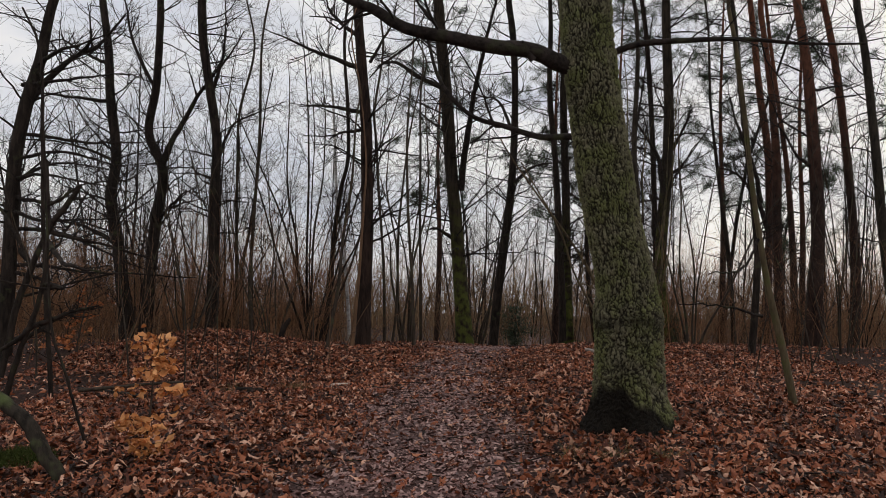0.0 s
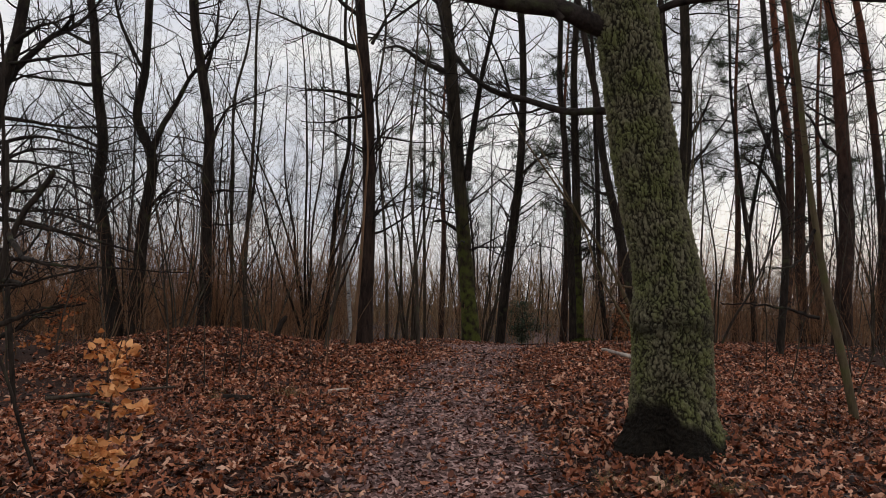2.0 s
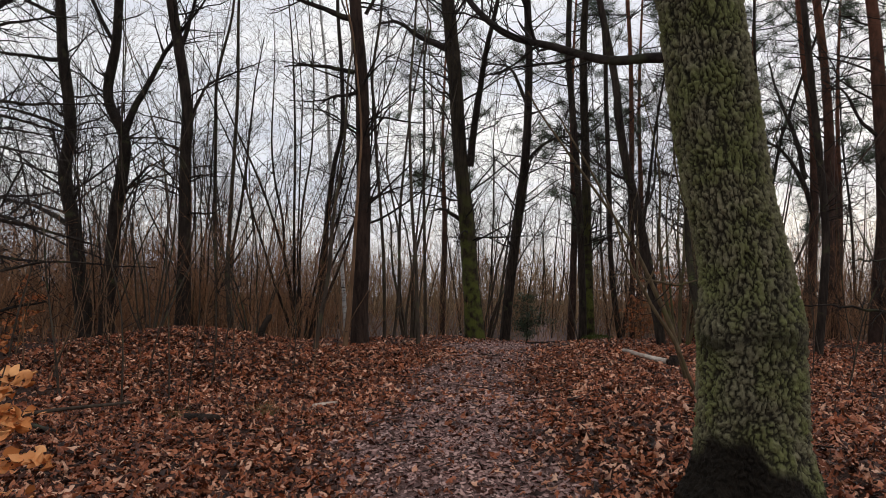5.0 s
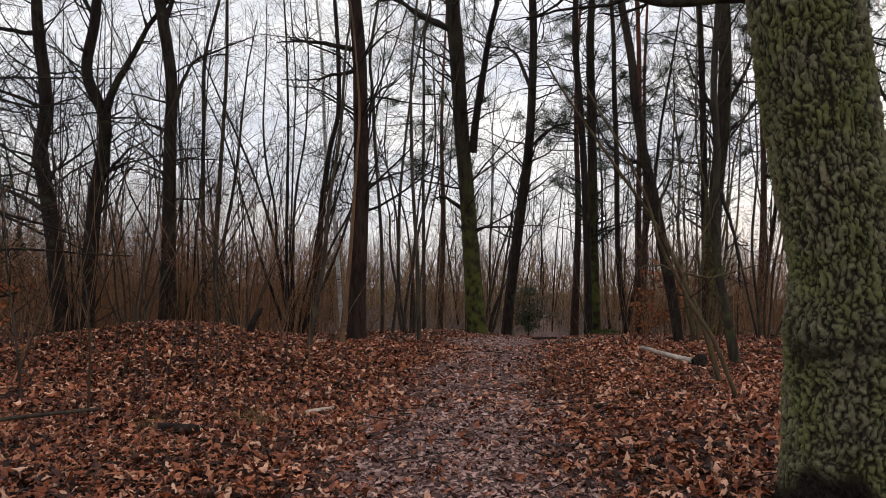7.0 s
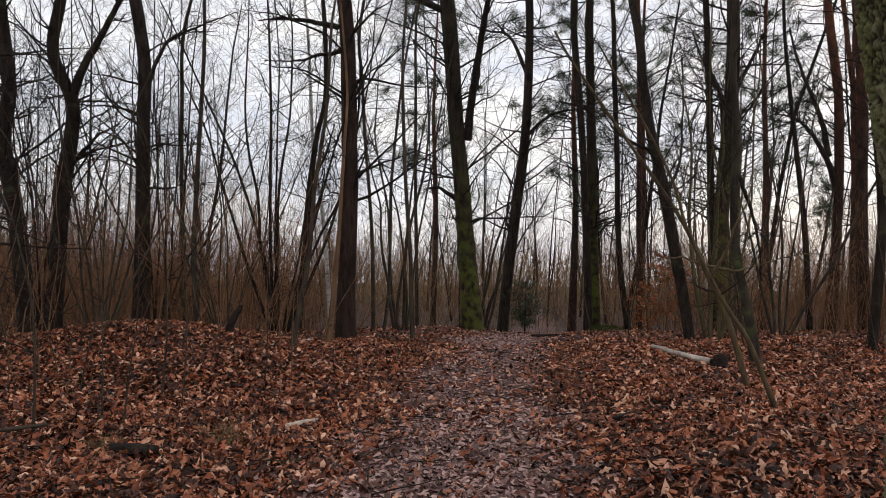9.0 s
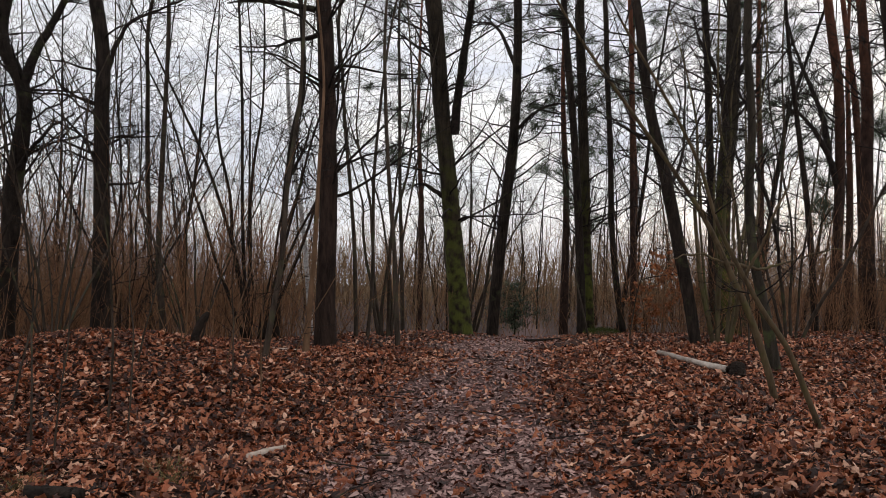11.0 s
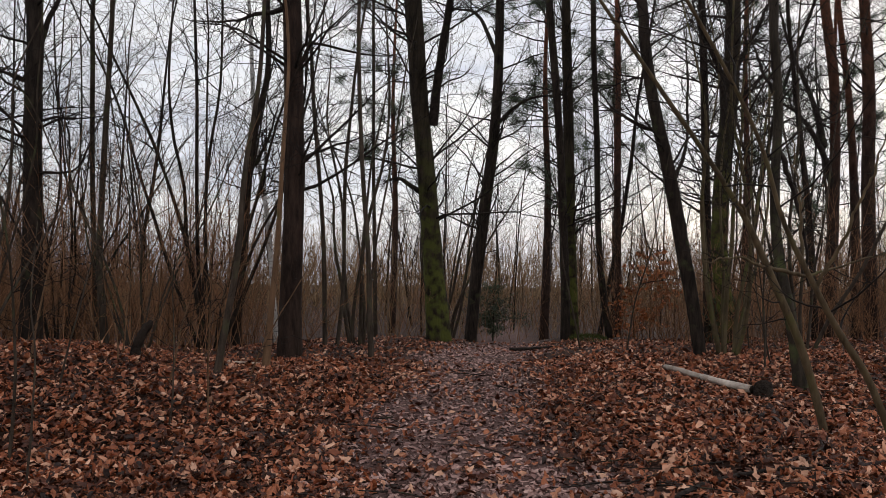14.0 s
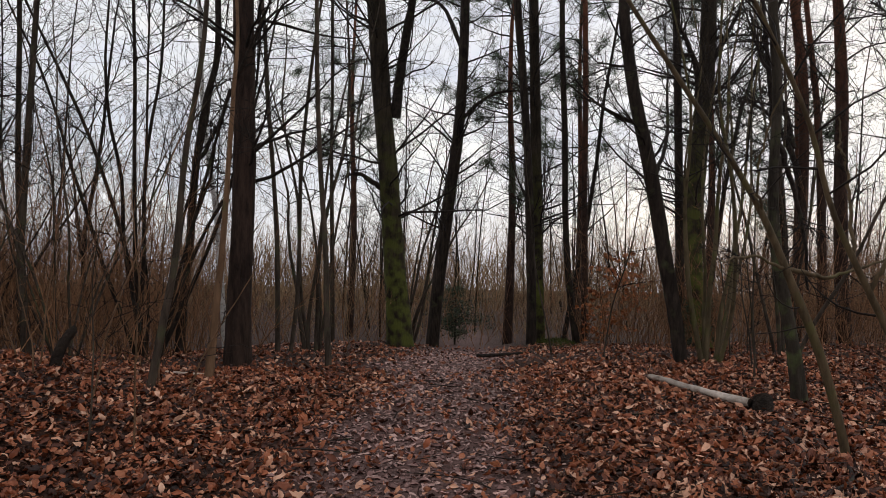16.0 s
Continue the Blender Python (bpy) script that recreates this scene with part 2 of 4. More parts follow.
def fork(P, R, per, lo=0.25, spread=0.9, forward=0.7):
    """Starts, ways and radii for per side shoots on each polyline."""
    N, K, _ = P.shape
    i = np.repeat(np.arange(N), per)
    u = rng.uniform(lo, 0.98, len(i)) * (K - 1)
    k = np.minimum(u.astype(int), K - 2)
    f = (u - k)[:, None]
    s = P[i, k] * (1 - f) + P[i, k + 1] * f
    t = P[i, k + 1] - P[i, k]
    t /= np.linalg.norm(t, axis=1, keepdims=True) + 1e-9
    side = rng.normal(0, 1, (len(i), 3))
    side -= (side * t).sum(1, keepdims=True) * t
    side /= np.linalg.norm(side, axis=1, keepdims=True) + 1e-9
    r = R[i, k] * (1 - f[:, 0]) + R[i, k + 1] * f[:, 0]
    return s, t * forward + side * spread, r, i


def taper(r0, K, end=0.35):
    return r0[:, None] * np.linspace(1, end, K)[None]


def twigs_of(P, R, reach, per1, per2, lift=0.05, thin=0.0022):
    """Two further orders of shoots on branches P."""
    out = []
    s, d, r, i = fork(P, R, per1)
    L1 = reach * rng.uniform(0.25, 0.7, len(s))
    R1 = taper(np.clip(r * 0.5, thin * 1.3, 0.016), 5, 0.4)
    P1 = grow(s, d, L1, 5, 0.2, lift)
    out.append(tubes(P1, R1, 3))
    if per2:
        s, d, r, i = fork(P1, R1, per2, 0.15)
        P2 = grow(s, d, L1[i] * rng.uniform(0.3, 0.7, len(s)), 3, 0.2, lift)
        out.append(tubes(P2, taper(np.clip(r * 0.6, thin, 0.005), 3, 0.5), 3))
    return out


# ---- the lie of the land ----
def ss(x, a, b):
    t = np.clip((x - a) / (b - a), 0, 1)
    return t * t * (3 - 2 * t)


def path_x(y):
    return np.interp(y, [-30, 8, 10, 12, 14, 16, 18, 22, 30, 60], [-0.5, -0.06, 0.0, 0.25, 0.62, 1.05, 1.5, 2.35, 3.6, 8.0])


WAVES = rng.uniform(-1, 1, (26, 2)) * np.geomspace(0.7, 11, 26)[:, None]
PHASE = rng.uniform(0, 6.28, 26)


def land(x, y):
    x, y = np.asarray(x, float), np.asarray(y, float)
    z = np.interp(y, [-40, 8, 10, 12, 14, 16, 18, 21, 25, 40, 80, 200, 700], [0.0, -0.03, -0.11, -0.13, -0.14, -0.2, -0.4, -0.7, -1.25, -2.6, -5.0, -12.0, -40.0])
    d = x - path_x(y)
    z = z + np.interp(y, [7, 12], [0.2, 0.12]) * ss(d, 0.5, 2.2) + 0.03 * ss(-d, 0.5, 2.0)
    z = z + 0.42 * np.exp(-((x + 4.1) / 1.95) ** 2 - ((y - 13.1) / 1.7) ** 2)
    z = z + 0.02 * np.exp(-((x - 1.64) / 0.75) ** 2 - ((y - 6.3) / 0.75) ** 2)
    rough = 0.35 + 0.65 * ss(np.abs(d), 0.4, 1.2)
    for (a, b), p in zip(WAVES, PHASE):
        k = math.hypot(a, b) + 0.6
        z = z + 0.022 / k * np.sin(a * x + b * y + p) * rough
    return z


def trodden(x, y):
    d = np.abs(x - path_x(y) + 0.12 * np.sin(1.7 * y) + 0.07 * np.sin(4.1 * y + 1))
    return 1 - ss(d, 0.4, 1.2)


def build_ground():
    xs = np.unique(np.concatenate([-np.geomspace(14, 600, 26), np.arange(-14, 14.01, 0.14), np.geomspace(14, 600, 26)]).round(3))
    ys = np.unique(np.concatenate([-np.geomspace(5, 600, 26), np.arange(-5, 26.01, 0.14), np.geomspace(26, 700, 30)]).round(3))
    X, Y = np.meshgrid(xs, ys)
    V = np.stack([X, Y, land(X, Y)], axis=-1)
    ny, nx = X.shape
    i = np.arange(ny * nx).reshape(ny, nx)
    Fc = np.stack([i[:-1, :-1], i[:-1, 1:], i[1:, 1:], i[1:, :-1]], axis=-1).reshape(-1, 4)
    me = mesh_of("ground", V, Fc, SOIL)
    a = me.attributes.new("trod", "FLOAT", "POINT")
    a.data.foreach_set("value", trodden(X, Y).ravel().astype(np.float32))
    tagged(new("ground", me), "woodland floor of dark leaf mould with a muddy footpath", "ground", kind="structure")


build_ground()


# ---- leaf litter ----
def leaves_mesh(name, pos, size, tilt, mat, form="oak"):
    """Curled dead leaves at pos, each a lobed outline folded along its midrib."""
    N = len(pos)
    half = np.array({"oak": [(0, 0.03), (0.2, 0.17), (0.34, 0.07), (0.55, 0.27), (0.72, 0.1), (1, 0.07)],
                     "rough": [(0, 0.04), (0.3, 0.22), (0.66, 0.28), (1, 0.05)],
                     "beech": [(0, 0), (0.22, 0.24), (0.5, 0.32), (0.8, 0.18), (1, 0)]}[form])
    spine = np.stack([half[:, 0], np.zeros(len(half))], 1)
    n = len(half)
    shape = np.concatenate([half, spine, half * [1, -1]])
    L = np.repeat(shape[None], N, 0) * rng.uniform(0.85, 1.15, (N, 3 * n, 1))
    u, v = L[..., 0] - 0.5, L[..., 1]
    curl = rng.uniform(-0.7, 1.3, (N, 1))
    fold = rng.uniform(0.0, 1.2, (N, 1))
    w = fold * np.abs(v) + curl * (u ** 2) + rng.normal(0, 0.045, u.shape)
    yaw, pit, rol = rng.uniform(0, 6.283, (N, 1)), rng.normal(0, 1, (N, 1)) * tilt, rng.normal(0, 1, (N, 1)) * tilt
    flip = rng.choice([-1, 1], (N, 1))
    w = w * flip
    u2, w2 = u * np.cos(pit) - w * np.sin(pit), u * np.sin(pit) + w * np.cos(pit)
    v2, w3 = v * np.cos(rol) - w2 * np.sin(rol), v * np.sin(rol) + w2 * np.cos(rol)
    X = u2 * np.cos(yaw) - v2 * np.sin(yaw)
    Y = u2 * np.sin(yaw) + v2 * np.cos(yaw)
    V = np.stack([X, Y, w3 - w3.min(axis=1, keepdims=True) * 0.6], -1) * size[:, None, None] + pos[:, None]
    a = np.arange(n - 1)
    quads = np.concatenate([np.stack([a, a + 1, a + 1 + n, a + n], 1), np.stack([a + n, a + n + 1, a + 1 + 2 * n, a + 2 * n], 1)])
    Fc = (np.arange(N)[:, None, None] * 3 * n + quads[None]).reshape(-1, 4)
    return mesh_of(name, V, Fc, mat)


def litter():
    def scatter(n, x0, x1, y0, y1):
        return np.stack([rng.uniform(x0, x1, n), rng.uniform(y0, y1, n)], 1)
    for name, form, spots in (("leaf_litter", "oak", [scatter(38000, -4.4, 4.6, 3.8, 10.6), scatter(1500, -6, 6, -4, 3.4)]),
                              ("farther_leaf_litter", "rough", [scatter(56000, -6.2, 7.2, 10.4, 15.2), scatter(16000, -9, 9, -3, 10.5), scatter(12000, -13, 15, 7, 20), scatter(10000, -6, 8.5, 15, 21),
                                                                  np.stack([rng.normal(0, 4.5, 6500), rng.normal(3, 3.6, 6500)], 1)])):
        q = np.concatenate(spots)
        t = trodden(q[:, 0], q[:, 1])
        patch = np.sin(1.9 * q[:, 0] + 0.6 * q[:, 1]) * np.sin(1.3 * q[:, 1] - 0.7 * q[:, 0] + 2)
        q = q[rng.uniform(0, 1, len(q)) > np.maximum(t * 0.88, 0.25 * ss(patch, 0.2, 0.9))]
        z = land(q[:, 0], q[:, 1]) + rng.uniform(-0.006, 0.024, len(q))
        size = rng.uniform(0.04, 0.09, len(q)) * rng.choice([1.0, 1.0, 1.25], len(q)) * (1.0 if form == "oak" else 0.82)
        tagged(new(name, leaves_mesh(name, np.c_[q, z], size, 0.5, LEAF, form)),
               "thick damp layer of fallen red-brown oak leaves", "leaf litter", kind="stuff")
    q = np.concatenate([scatter(20000, -1.4, 1.3, 3.2, 10.5), scatter(17000, -1.2, 2.9, 10.5, 19)])
    t = trodden(q[:, 0], q[:, 1])
    q = q[rng.uniform(0, 1, len(q)) < t * 0.95 + 0.02]
    z = land(q[:, 0], q[:, 1]) + rng.uniform(-0.006, 0.005, len(q))
    tagged(new("trodden_leaves", leaves_mesh("trodden_leaves", np.c_[q, z], rng.uniform(0.028, 0.075, len(q)), 0.13, TROD_LEAF, "rough")),
           "trodden wet leaf fragments pressed into the muddy path", "leaf litter", kind="stuff")


litter()


# ---- trees ----
LABELS = {
    "dark": ("dark-barked bare deciduous tree with crooked stem", "tree"),
    "mossy": ("bare tree with green moss round its lower trunk", "tree"),
    "redbrown": ("tall straight tree with dark red-brown furrowed bark", "tree"),
    "tan": ("slim young tree with smooth tan bark", "tree"),
    "thin": ("slender bare young tree with grey-brown bark", "tree"),
    "thin2": ("leaning young tree with smooth olive-green bark", "tree"),
    "olive": ("thin sapling arching far over, olive-brown bark", "sapling"),
    "grey": ("bare grey-barked tree with mossy foot and slight bends", "tree"),
    "birch": ("leaning white-barked birch among darker trees", "birch"),
    "pine": ("tall pine with reddish flaking bark high up", "pine tree"),
}


def smooth_line(pts, n):
    """A Catmull-Rom line of n points through pts."""
    pts = np.asarray(pts, float)
    p = np.concatenate([2 * pts[:1] - pts[1:2], pts, 2 * pts[-1:] - pts[-2:-1]])
    u = np.linspace(0, len(pts) - 1 - 1e-6, n)
    k = u.astype(int)
    f = (u - k)[:, None]
    a, b, c, d = p[k], p[k + 1], p[k + 2], p[k + 3]
    return 0.5 * (2 * b + (c - a) * f + (2 * a - 5 * b + 4 * c - d) * f ** 2 + (3 * b - a - 3 * c + d) * f ** 3)


def bark_tube(line, radii, sides, relief=0.06, flare=0.0):
    """A trunk or limb with uneven bark; flare widens the foot into root spurs."""
    V, Fc = tubes(line[None], radii[None], sides)
    V = V.reshape(len(line), sides, 3)
    a = np.arange(sides) * 2 * np.pi / sides
    h = np.linalg.norm(np.diff(line, axis=0, prepend=line[:1]), axis=1).cumsum()
    ph = rng.uniform(0, 6.28, 6)
    lump = (np.sin(2 * a[None] + 0.9 * h[:, None] + ph[0]) + 0.7 * np.sin(3 * a[None] - 2.2 * h[:, None] + ph[1])
            + 0.6 * np.sin(5 * a[None] + 1.5 * np.sin(3 * h[:, None] + ph[2]))) * 0.45
    lump = lump + rng.normal(0, 0.5, lump.shape)
    k = 1 + relief * lump
    if flare:
        k = k + flare * np.exp(-h[:, None] / 0.22) * (0.7 + 0.5 * np.sin(5 * a[None] + ph[3]))
    V = line[:, None] + (V - line[:, None]) * k[..., None]
    return V.reshape(-1, 3), Fc


def tree(kind, x, y, height, stem, limbs=(), bushy=1.0, label="", low=None):
    """A tree standing at (x, y). stem: (sideways, height above datum, radius); it goes on up to height.
    limbs: heavy boughs, given in the same way from where they leave the stem."""
    z0 = float(land(x, y))
    thing = new("sapling" if kind == "olive" else "pine_tree" if kind == "pine" else "tree")
    thing.location = (x, y, z0)
    text, cat = LABELS[kind]
    tagged(thing, label or text, cat)
    pts = [(dx, 0.0, z - z0) for dx, z, r in stem]
    rad = [r * (0.8 if kind == "pine" else 0.92) for _, _, r in stem]
    pts[0] = (pts[0][0], 0, min(pts[0][2], -0.06))
    pts.insert(0, (pts[0][0], 0, -0.35))
    rad.insert(0, rad[0] * 1.05)
    lean = (pts[-1][0] - pts[-3][0]) / max(pts[-1][2] - pts[-3][2], 0.2)
    top, r_top = pts[-1], rad[-1]
    if height > top[2] + 1:
        for k in (0.25, 0.5, 0.75, 1.0):
            dz = (height - top[2]) * k
            pts.append((top[0] + lean * dz * 0.6 + rng.normal(0, 0.16), rng.normal(0, 0.3) * k, top[2] + dz))
            rad.append(max(r_top * (1 - k) ** 0.7, 0.012))
    n = 64 if kind != "olive" else 40
    line = smooth_line(pts, n)
    radii = np.interp(np.linspace(0, len(rad) - 1, n), np.arange(len(rad)), rad)
    thick = max(rad)
    V, Fc = bark_tube(line, radii, 18 if thick > 0.08 else 10, 0.055 if thick > 0.08 else 0.04, 0.25 if thick > 0.08 else 0.12)
    part("trunk", mesh_of("trunk", V, Fc, BARK[kind]), thing)

    shoots = []
    for bend in limbs:
        pl = np.array([(dx, 0.0, z - z0) for dx, z, r in bend])
        sway = rng.uniform(-0.5, 0.5)
        pl[:, 1] = sway * np.linspace(0, 1, len(pl)) * np.linalg.norm(pl[-1] - pl[0])
        ll = smooth_line(pl, 34)
        ll[3:] += np.cumsum(rng.normal(0, 0.006, (31, 3)), 0)
        rl = np.interp(np.linspace(0, len(bend) - 1, 34), np.arange(len(bend)), [r for _, _, r in bend]) * np.linspace(1, 0.4, 34)
        W, G = bark_tube(ll, rl, 10, 0.08)
        part("limb", mesh_of("limb", W, G, LIMB if kind != "olive" else BARK["olive"]), thing)
        length = np.linalg.norm(np.diff(ll, axis=0), axis=1).sum()
        shoots += twigs_of(ll[None, 4:], rl[None, 4:], min(length * 0.5, 1.6), int(7 * length) + 3, 5)
    # boughs and twigs up the stem
    if low is None:
        low = 2.2 if kind != "pine" else 4.5
    if kind == "olive":
        s, d, r, i = fork(line[None], radii[None], 16, 0.3, 1.0, 0.4)
        P = grow(s, d, rng.uniform(0.3, 1.1, len(s)), 6, 0.16, 0.05)
        R = taper(np.full(len(s), 0.006), 6, 0.35)
        shoots += [tubes(P, R, 4)] + twigs_of(P, R, 0.6, 3, 2)
    else:
        bushy = {"pine": 0.55, "birch": 1.6}.get(kind, bushy) * (1.1 if x > 6 else 1.25 if x < -4.5 else 0.95)
        count = int((height - low) * (3.8 if thick > 0.06 else 2.8) * bushy)
        hs = low + (height - low) * rng.uniform(0, 1, count) ** 1.25 * 0.97
        s = np.stack([np.interp(hs, line[:, 2], line[:, c]) for c in range(3)], 1)
        r = np.interp(hs, line[:, 2], radii)
        az = rng.uniform(0, 6.283, count)
        rise = rng.uniform(0.1, 0.9, count)
        L = np.clip(rng.uniform(0.5, 1.0, count) * (0.6 + 14 * r), 0.4, 3.0)
        P = grow(s, np.stack([np.cos(az), np.sin(az), rise], 1), L, 8, 0.17, 0.03)
        R = taper(np.clip(r * 0.2, 0.005, 0.026), 8, 0.2)
        shoots += [tubes(P, R, 4)] + twigs_of(P, R, 1.5, 5, 3)
    V, Fc = gather(shoots)
    tagged(part("crown", mesh_of("crown", V, Fc, TWIG), thing, "fine bare twigs"), kind="stuff")
    if kind == "pine":
        pine_top(thing, line, height)
    return thing


def needle_clump(centres, size, per):
    """Sprays of needles round each centre, three-cornered blades."""
    N = len(centres) * per
    c = np.repeat(centres, per, 0)
    d = rng.normal(0, 1, (N, 3)) + np.array([0, 0, 0.35])
    d /= np.linalg.norm(d, axis=1, keepdims=True)
    base = c + d * rng.uniform(0.0, 0.5, (N, 1)) * size
    tip = base + d * size * rng.uniform(0.6, 1.1, (N, 1))
    side = np.cross(d, rng.normal(0, 1, (N, 3)))
    side /= np.linalg.norm(side, axis=1, keepdims=True) + 1e-9
    V = np.stack([base - side * 0.007, base + side * 0.007, tip], 1).reshape(-1, 3)
    return V, np.arange(N * 3).reshape(-1, 3)


def pine_top(thing, line, height, low=None, count=26):
    """Boughs with tufts of needles in a pine's upper part."""
    hs = rng.uniform(low or height * 0.55, height, count)
    s = np.stack([np.interp(hs, line[:, 2], line[:, c]) for c in range(3)], 1)
    az = rng.uniform(0, 6.283, count)
    P = grow(s, np.stack([np.cos(az), np.sin(az), rng.uniform(-0.1, 0.4, count)], 1), rng.uniform(0.8, 2.4, count), 8, 0.12, 0.03)
    R = taper(np.full(count, 0.025), 8, 0.2)
    s2, d2, r2, i = fork(P, R, 8, 0.35, 0.8, 0.8)
    P2 = grow(s2, d2, rng.uniform(0.25, 0.7, len(s2)), 5, 0.15, 0.03)
    V, Fc = gather([tubes(P, R, 5), tubes(P2, taper(np.full(len(s2), 0.006), 5), 3)])
    tagged(part("crown", mesh_of("crown", V, Fc, TWIG), thing), kind="stuff")
    V, Fc = needle_clump(P2[:, 1:].reshape(-1, 3), 0.17, 18)
    tagged(part("foliage", mesh_of("foliage", V, Fc, NEEDLE, smooth=False), thing, "dark green needle tufts"), kind="stuff")


def build_oak():
    """The great oak beside the path: deeply furrowed bark, lichen-green, with a black wet patch at its foot."""
    x0, y0 = 1.64, 6.3
    z0 = float(land(x0, y0))
    thing = tagged(new("oak_tree"), "great oak with furrowed lichen-green bark and wet black foot", "oak tree")
    thing.location = (x0, y0, z0)
    pts = [(0.05, 0, -0.3), (0.045, 0, 0.0), (0.04, 0, 0.12), (0.024, 0, 0.31), (0.0, 0, 0.78), (-0.04, 0, 1.25), (-0.14, 0, 1.73), (-0.225, 0, 2.2), (-0.305, 0, 2.68), (-0.365, 0, 3.11),
           (-0.42, 0.02, 3.63), (-0.42, 0.05, 4.4), (-0.5, 0.2, 6.0), (-0.4, 0.3, 8.5), (-0.55, 0.2, 11.0), (-0.4, 0.3, 14.0)]
    rad = np.array([0.40, 0.36, 0.335, 0.31, 0.297, 0.26, 0.248, 0.243, 0.238, 0.235, 0.225, 0.225, 0.2, 0.16, 0.1, 0.02])
    zs = np.concatenate([np.arange(-0.3, 4.4, 0.0085), np.arange(4.4, 14.01, 0.12)])
    pz = np.array([p[2] for p in pts])
    fine = smooth_line(np.c_[np.array(pts), rad], 400)
    cx, cy, rr = (np.interp(zs, fine[:, 2], fine[:, c]) for c in (0, 1, 3))
    S = 288
    a = np.arange(S) * 2 * np.pi / S
    ca, sa = np.cos(a).tolist(), np.sin(a).tolist()
    ridge = np.zeros((len(zs), S))
    for i, z in enumerate(zs):
        if z > 4.45:
            continue
        for j in range(S):
            q = Vector((ca[j] * 0.27, sa[j] * 0.27, z))
            w1 = noise.noise_vector(q * 7.0) * 0.7 + noise.noise_vector(q * 34.0) * 0.28
            dist, _ = noise.voronoi(Vector((q.x * 30 + w1.x * 1.9, q.y * 30 + w1.y * 1.9, z * (14 - 6.0 * min(max(z, 0.0), 2.2) / 2.2) + w1.z * 1.8)))
            ridge[i, j] = min((dist[1] - dist[0]) * 2.4, 1.0) * (0.82 + 0.35 * noise.noise(q * 60.0))
    big = np.array([[noise.noise(Vector((math.cos(t) * 1.1, math.sin(t) * 1.1, z * 1.2))) for t in a[::8]] for z in zs]).repeat(8, 1)
    grain = rng.normal(0, 1, ridge.shape)
    h = np.maximum(zs, 0)[:, None]
    spurs = np.exp(-h / 0.16) * (0.05 + 0.06 * np.sin(4 * a[None] + 0.6) + 0.04 * np.sin(7 * a[None]))
    belt = 0.018 * np.exp(-((zs[:, None] - 0.98) / 0.12) ** 2)
    Rr = rr[:, None] + spurs + belt + 0.027 * (ridge - 0.6) + 0.018 * big + 0.0014 * grain
    V = np.stack([cx[:, None] + Rr * np.cos(a), cy[:, None] + Rr * np.sin(a), np.repeat(zs[:, None], S, 1)], -1)
    idx = np.arange(len(zs) * S).reshape(len(zs), S)
    nx = np.roll(idx, -1, 1)
    Fc = np.stack([idx[:-1], nx[:-1], nx[1:], idx[1:]], -1).reshape(-1, 4)
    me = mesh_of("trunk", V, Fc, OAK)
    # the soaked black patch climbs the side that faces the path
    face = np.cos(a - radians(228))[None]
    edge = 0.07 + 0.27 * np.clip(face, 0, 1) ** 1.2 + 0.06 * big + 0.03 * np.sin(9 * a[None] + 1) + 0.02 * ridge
    wet_and_crack_shade = 1 - ss(zs[:, None], edge - 0.04, edge + 0.05)
    # crevice shade put into the colour: furrows go near-black up the trunk
    crack_shade = 0.95 * (1 - ss(ridge, 0.1, 0.48)) * (zs[:, None] < 4.45)
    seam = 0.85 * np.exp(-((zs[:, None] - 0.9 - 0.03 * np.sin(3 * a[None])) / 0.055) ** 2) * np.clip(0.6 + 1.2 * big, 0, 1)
    # one mask holds the soaked patch, the furrow shade and a dark band
    at = me.attributes.new("wet_and_crack_shade", "FLOAT", "POINT")
    at.data.foreach_set("value", np.maximum(np.maximum(wet_and_crack_shade, crack_shade), seam).ravel().astype(np.float32))
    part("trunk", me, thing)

    # heavy boughs
    def bough(pts, r0, r1, twigs=8):
        n = 46
        line = smooth_line(pts, n)
        rl = np.linspace(r0, r1, n)
        W, G = bark_tube(line, rl, 14, 0.07)
        part("limb", mesh_of("limb", W, G, LIMB), thing, "dark wet oak limb")
        if twigs:
            sh = twigs_of(line[None, 6:], rl[None, 6:], 1.5, twigs, 5)
            Vt, Ft = gather(sh)
            tagged(part("crown", mesh_of("crown", Vt, Ft, TWIG), thing, "bare twigs"), kind="stuff")

    bough([(-0.44, 0.00, 3.10), (-0.65, -0.05, 3.16), (-0.91, -0.10, 3.25), (-1.21, -0.12, 3.27), (-1.56, -0.10, 3.34), (-2.00, -0.05, 3.44), (-2.30, 0.00, 3.62), (-2.62, 0.05, 3.78), (-3.00, 0.10, 4.19), (-3.43, 0.20, 4.83)], 0.08, 0.028, 6)
    bough([(-0.89, -0.12, 3.16), (-0.97, -0.15, 3.26), (-0.99, -0.16, 3.32)], 0.03, 0.008, 0)
    bough([(-0.35, 0.2, 2.55), (-0.5, 0.3, 2.58), (-0.75, 0.45, 2.6), (-1.05, 0.6, 2.72), (-1.4, 0.7, 2.85), (-1.7, 0.8, 3.2), (-1.85, 0.9, 3.7)], 0.036, 0.014, 12)
    bough([(-0.23, 0.00, 3.25), (0.04, -0.05, 3.34), (0.47, -0.10, 3.37), (0.95, -0.10, 3.39), (1.48, -0.05, 3.38), (2.12, 0.10, 3.44)], 0.032, 0.009, 14)
    bough([(-0.49, 0.00, 5.58), (-1.40, -0.40, 6.32), (-2.47, -0.70, 7.07), (-3.75, -0.90, 8.14)], 0.1, 0.02, 14)
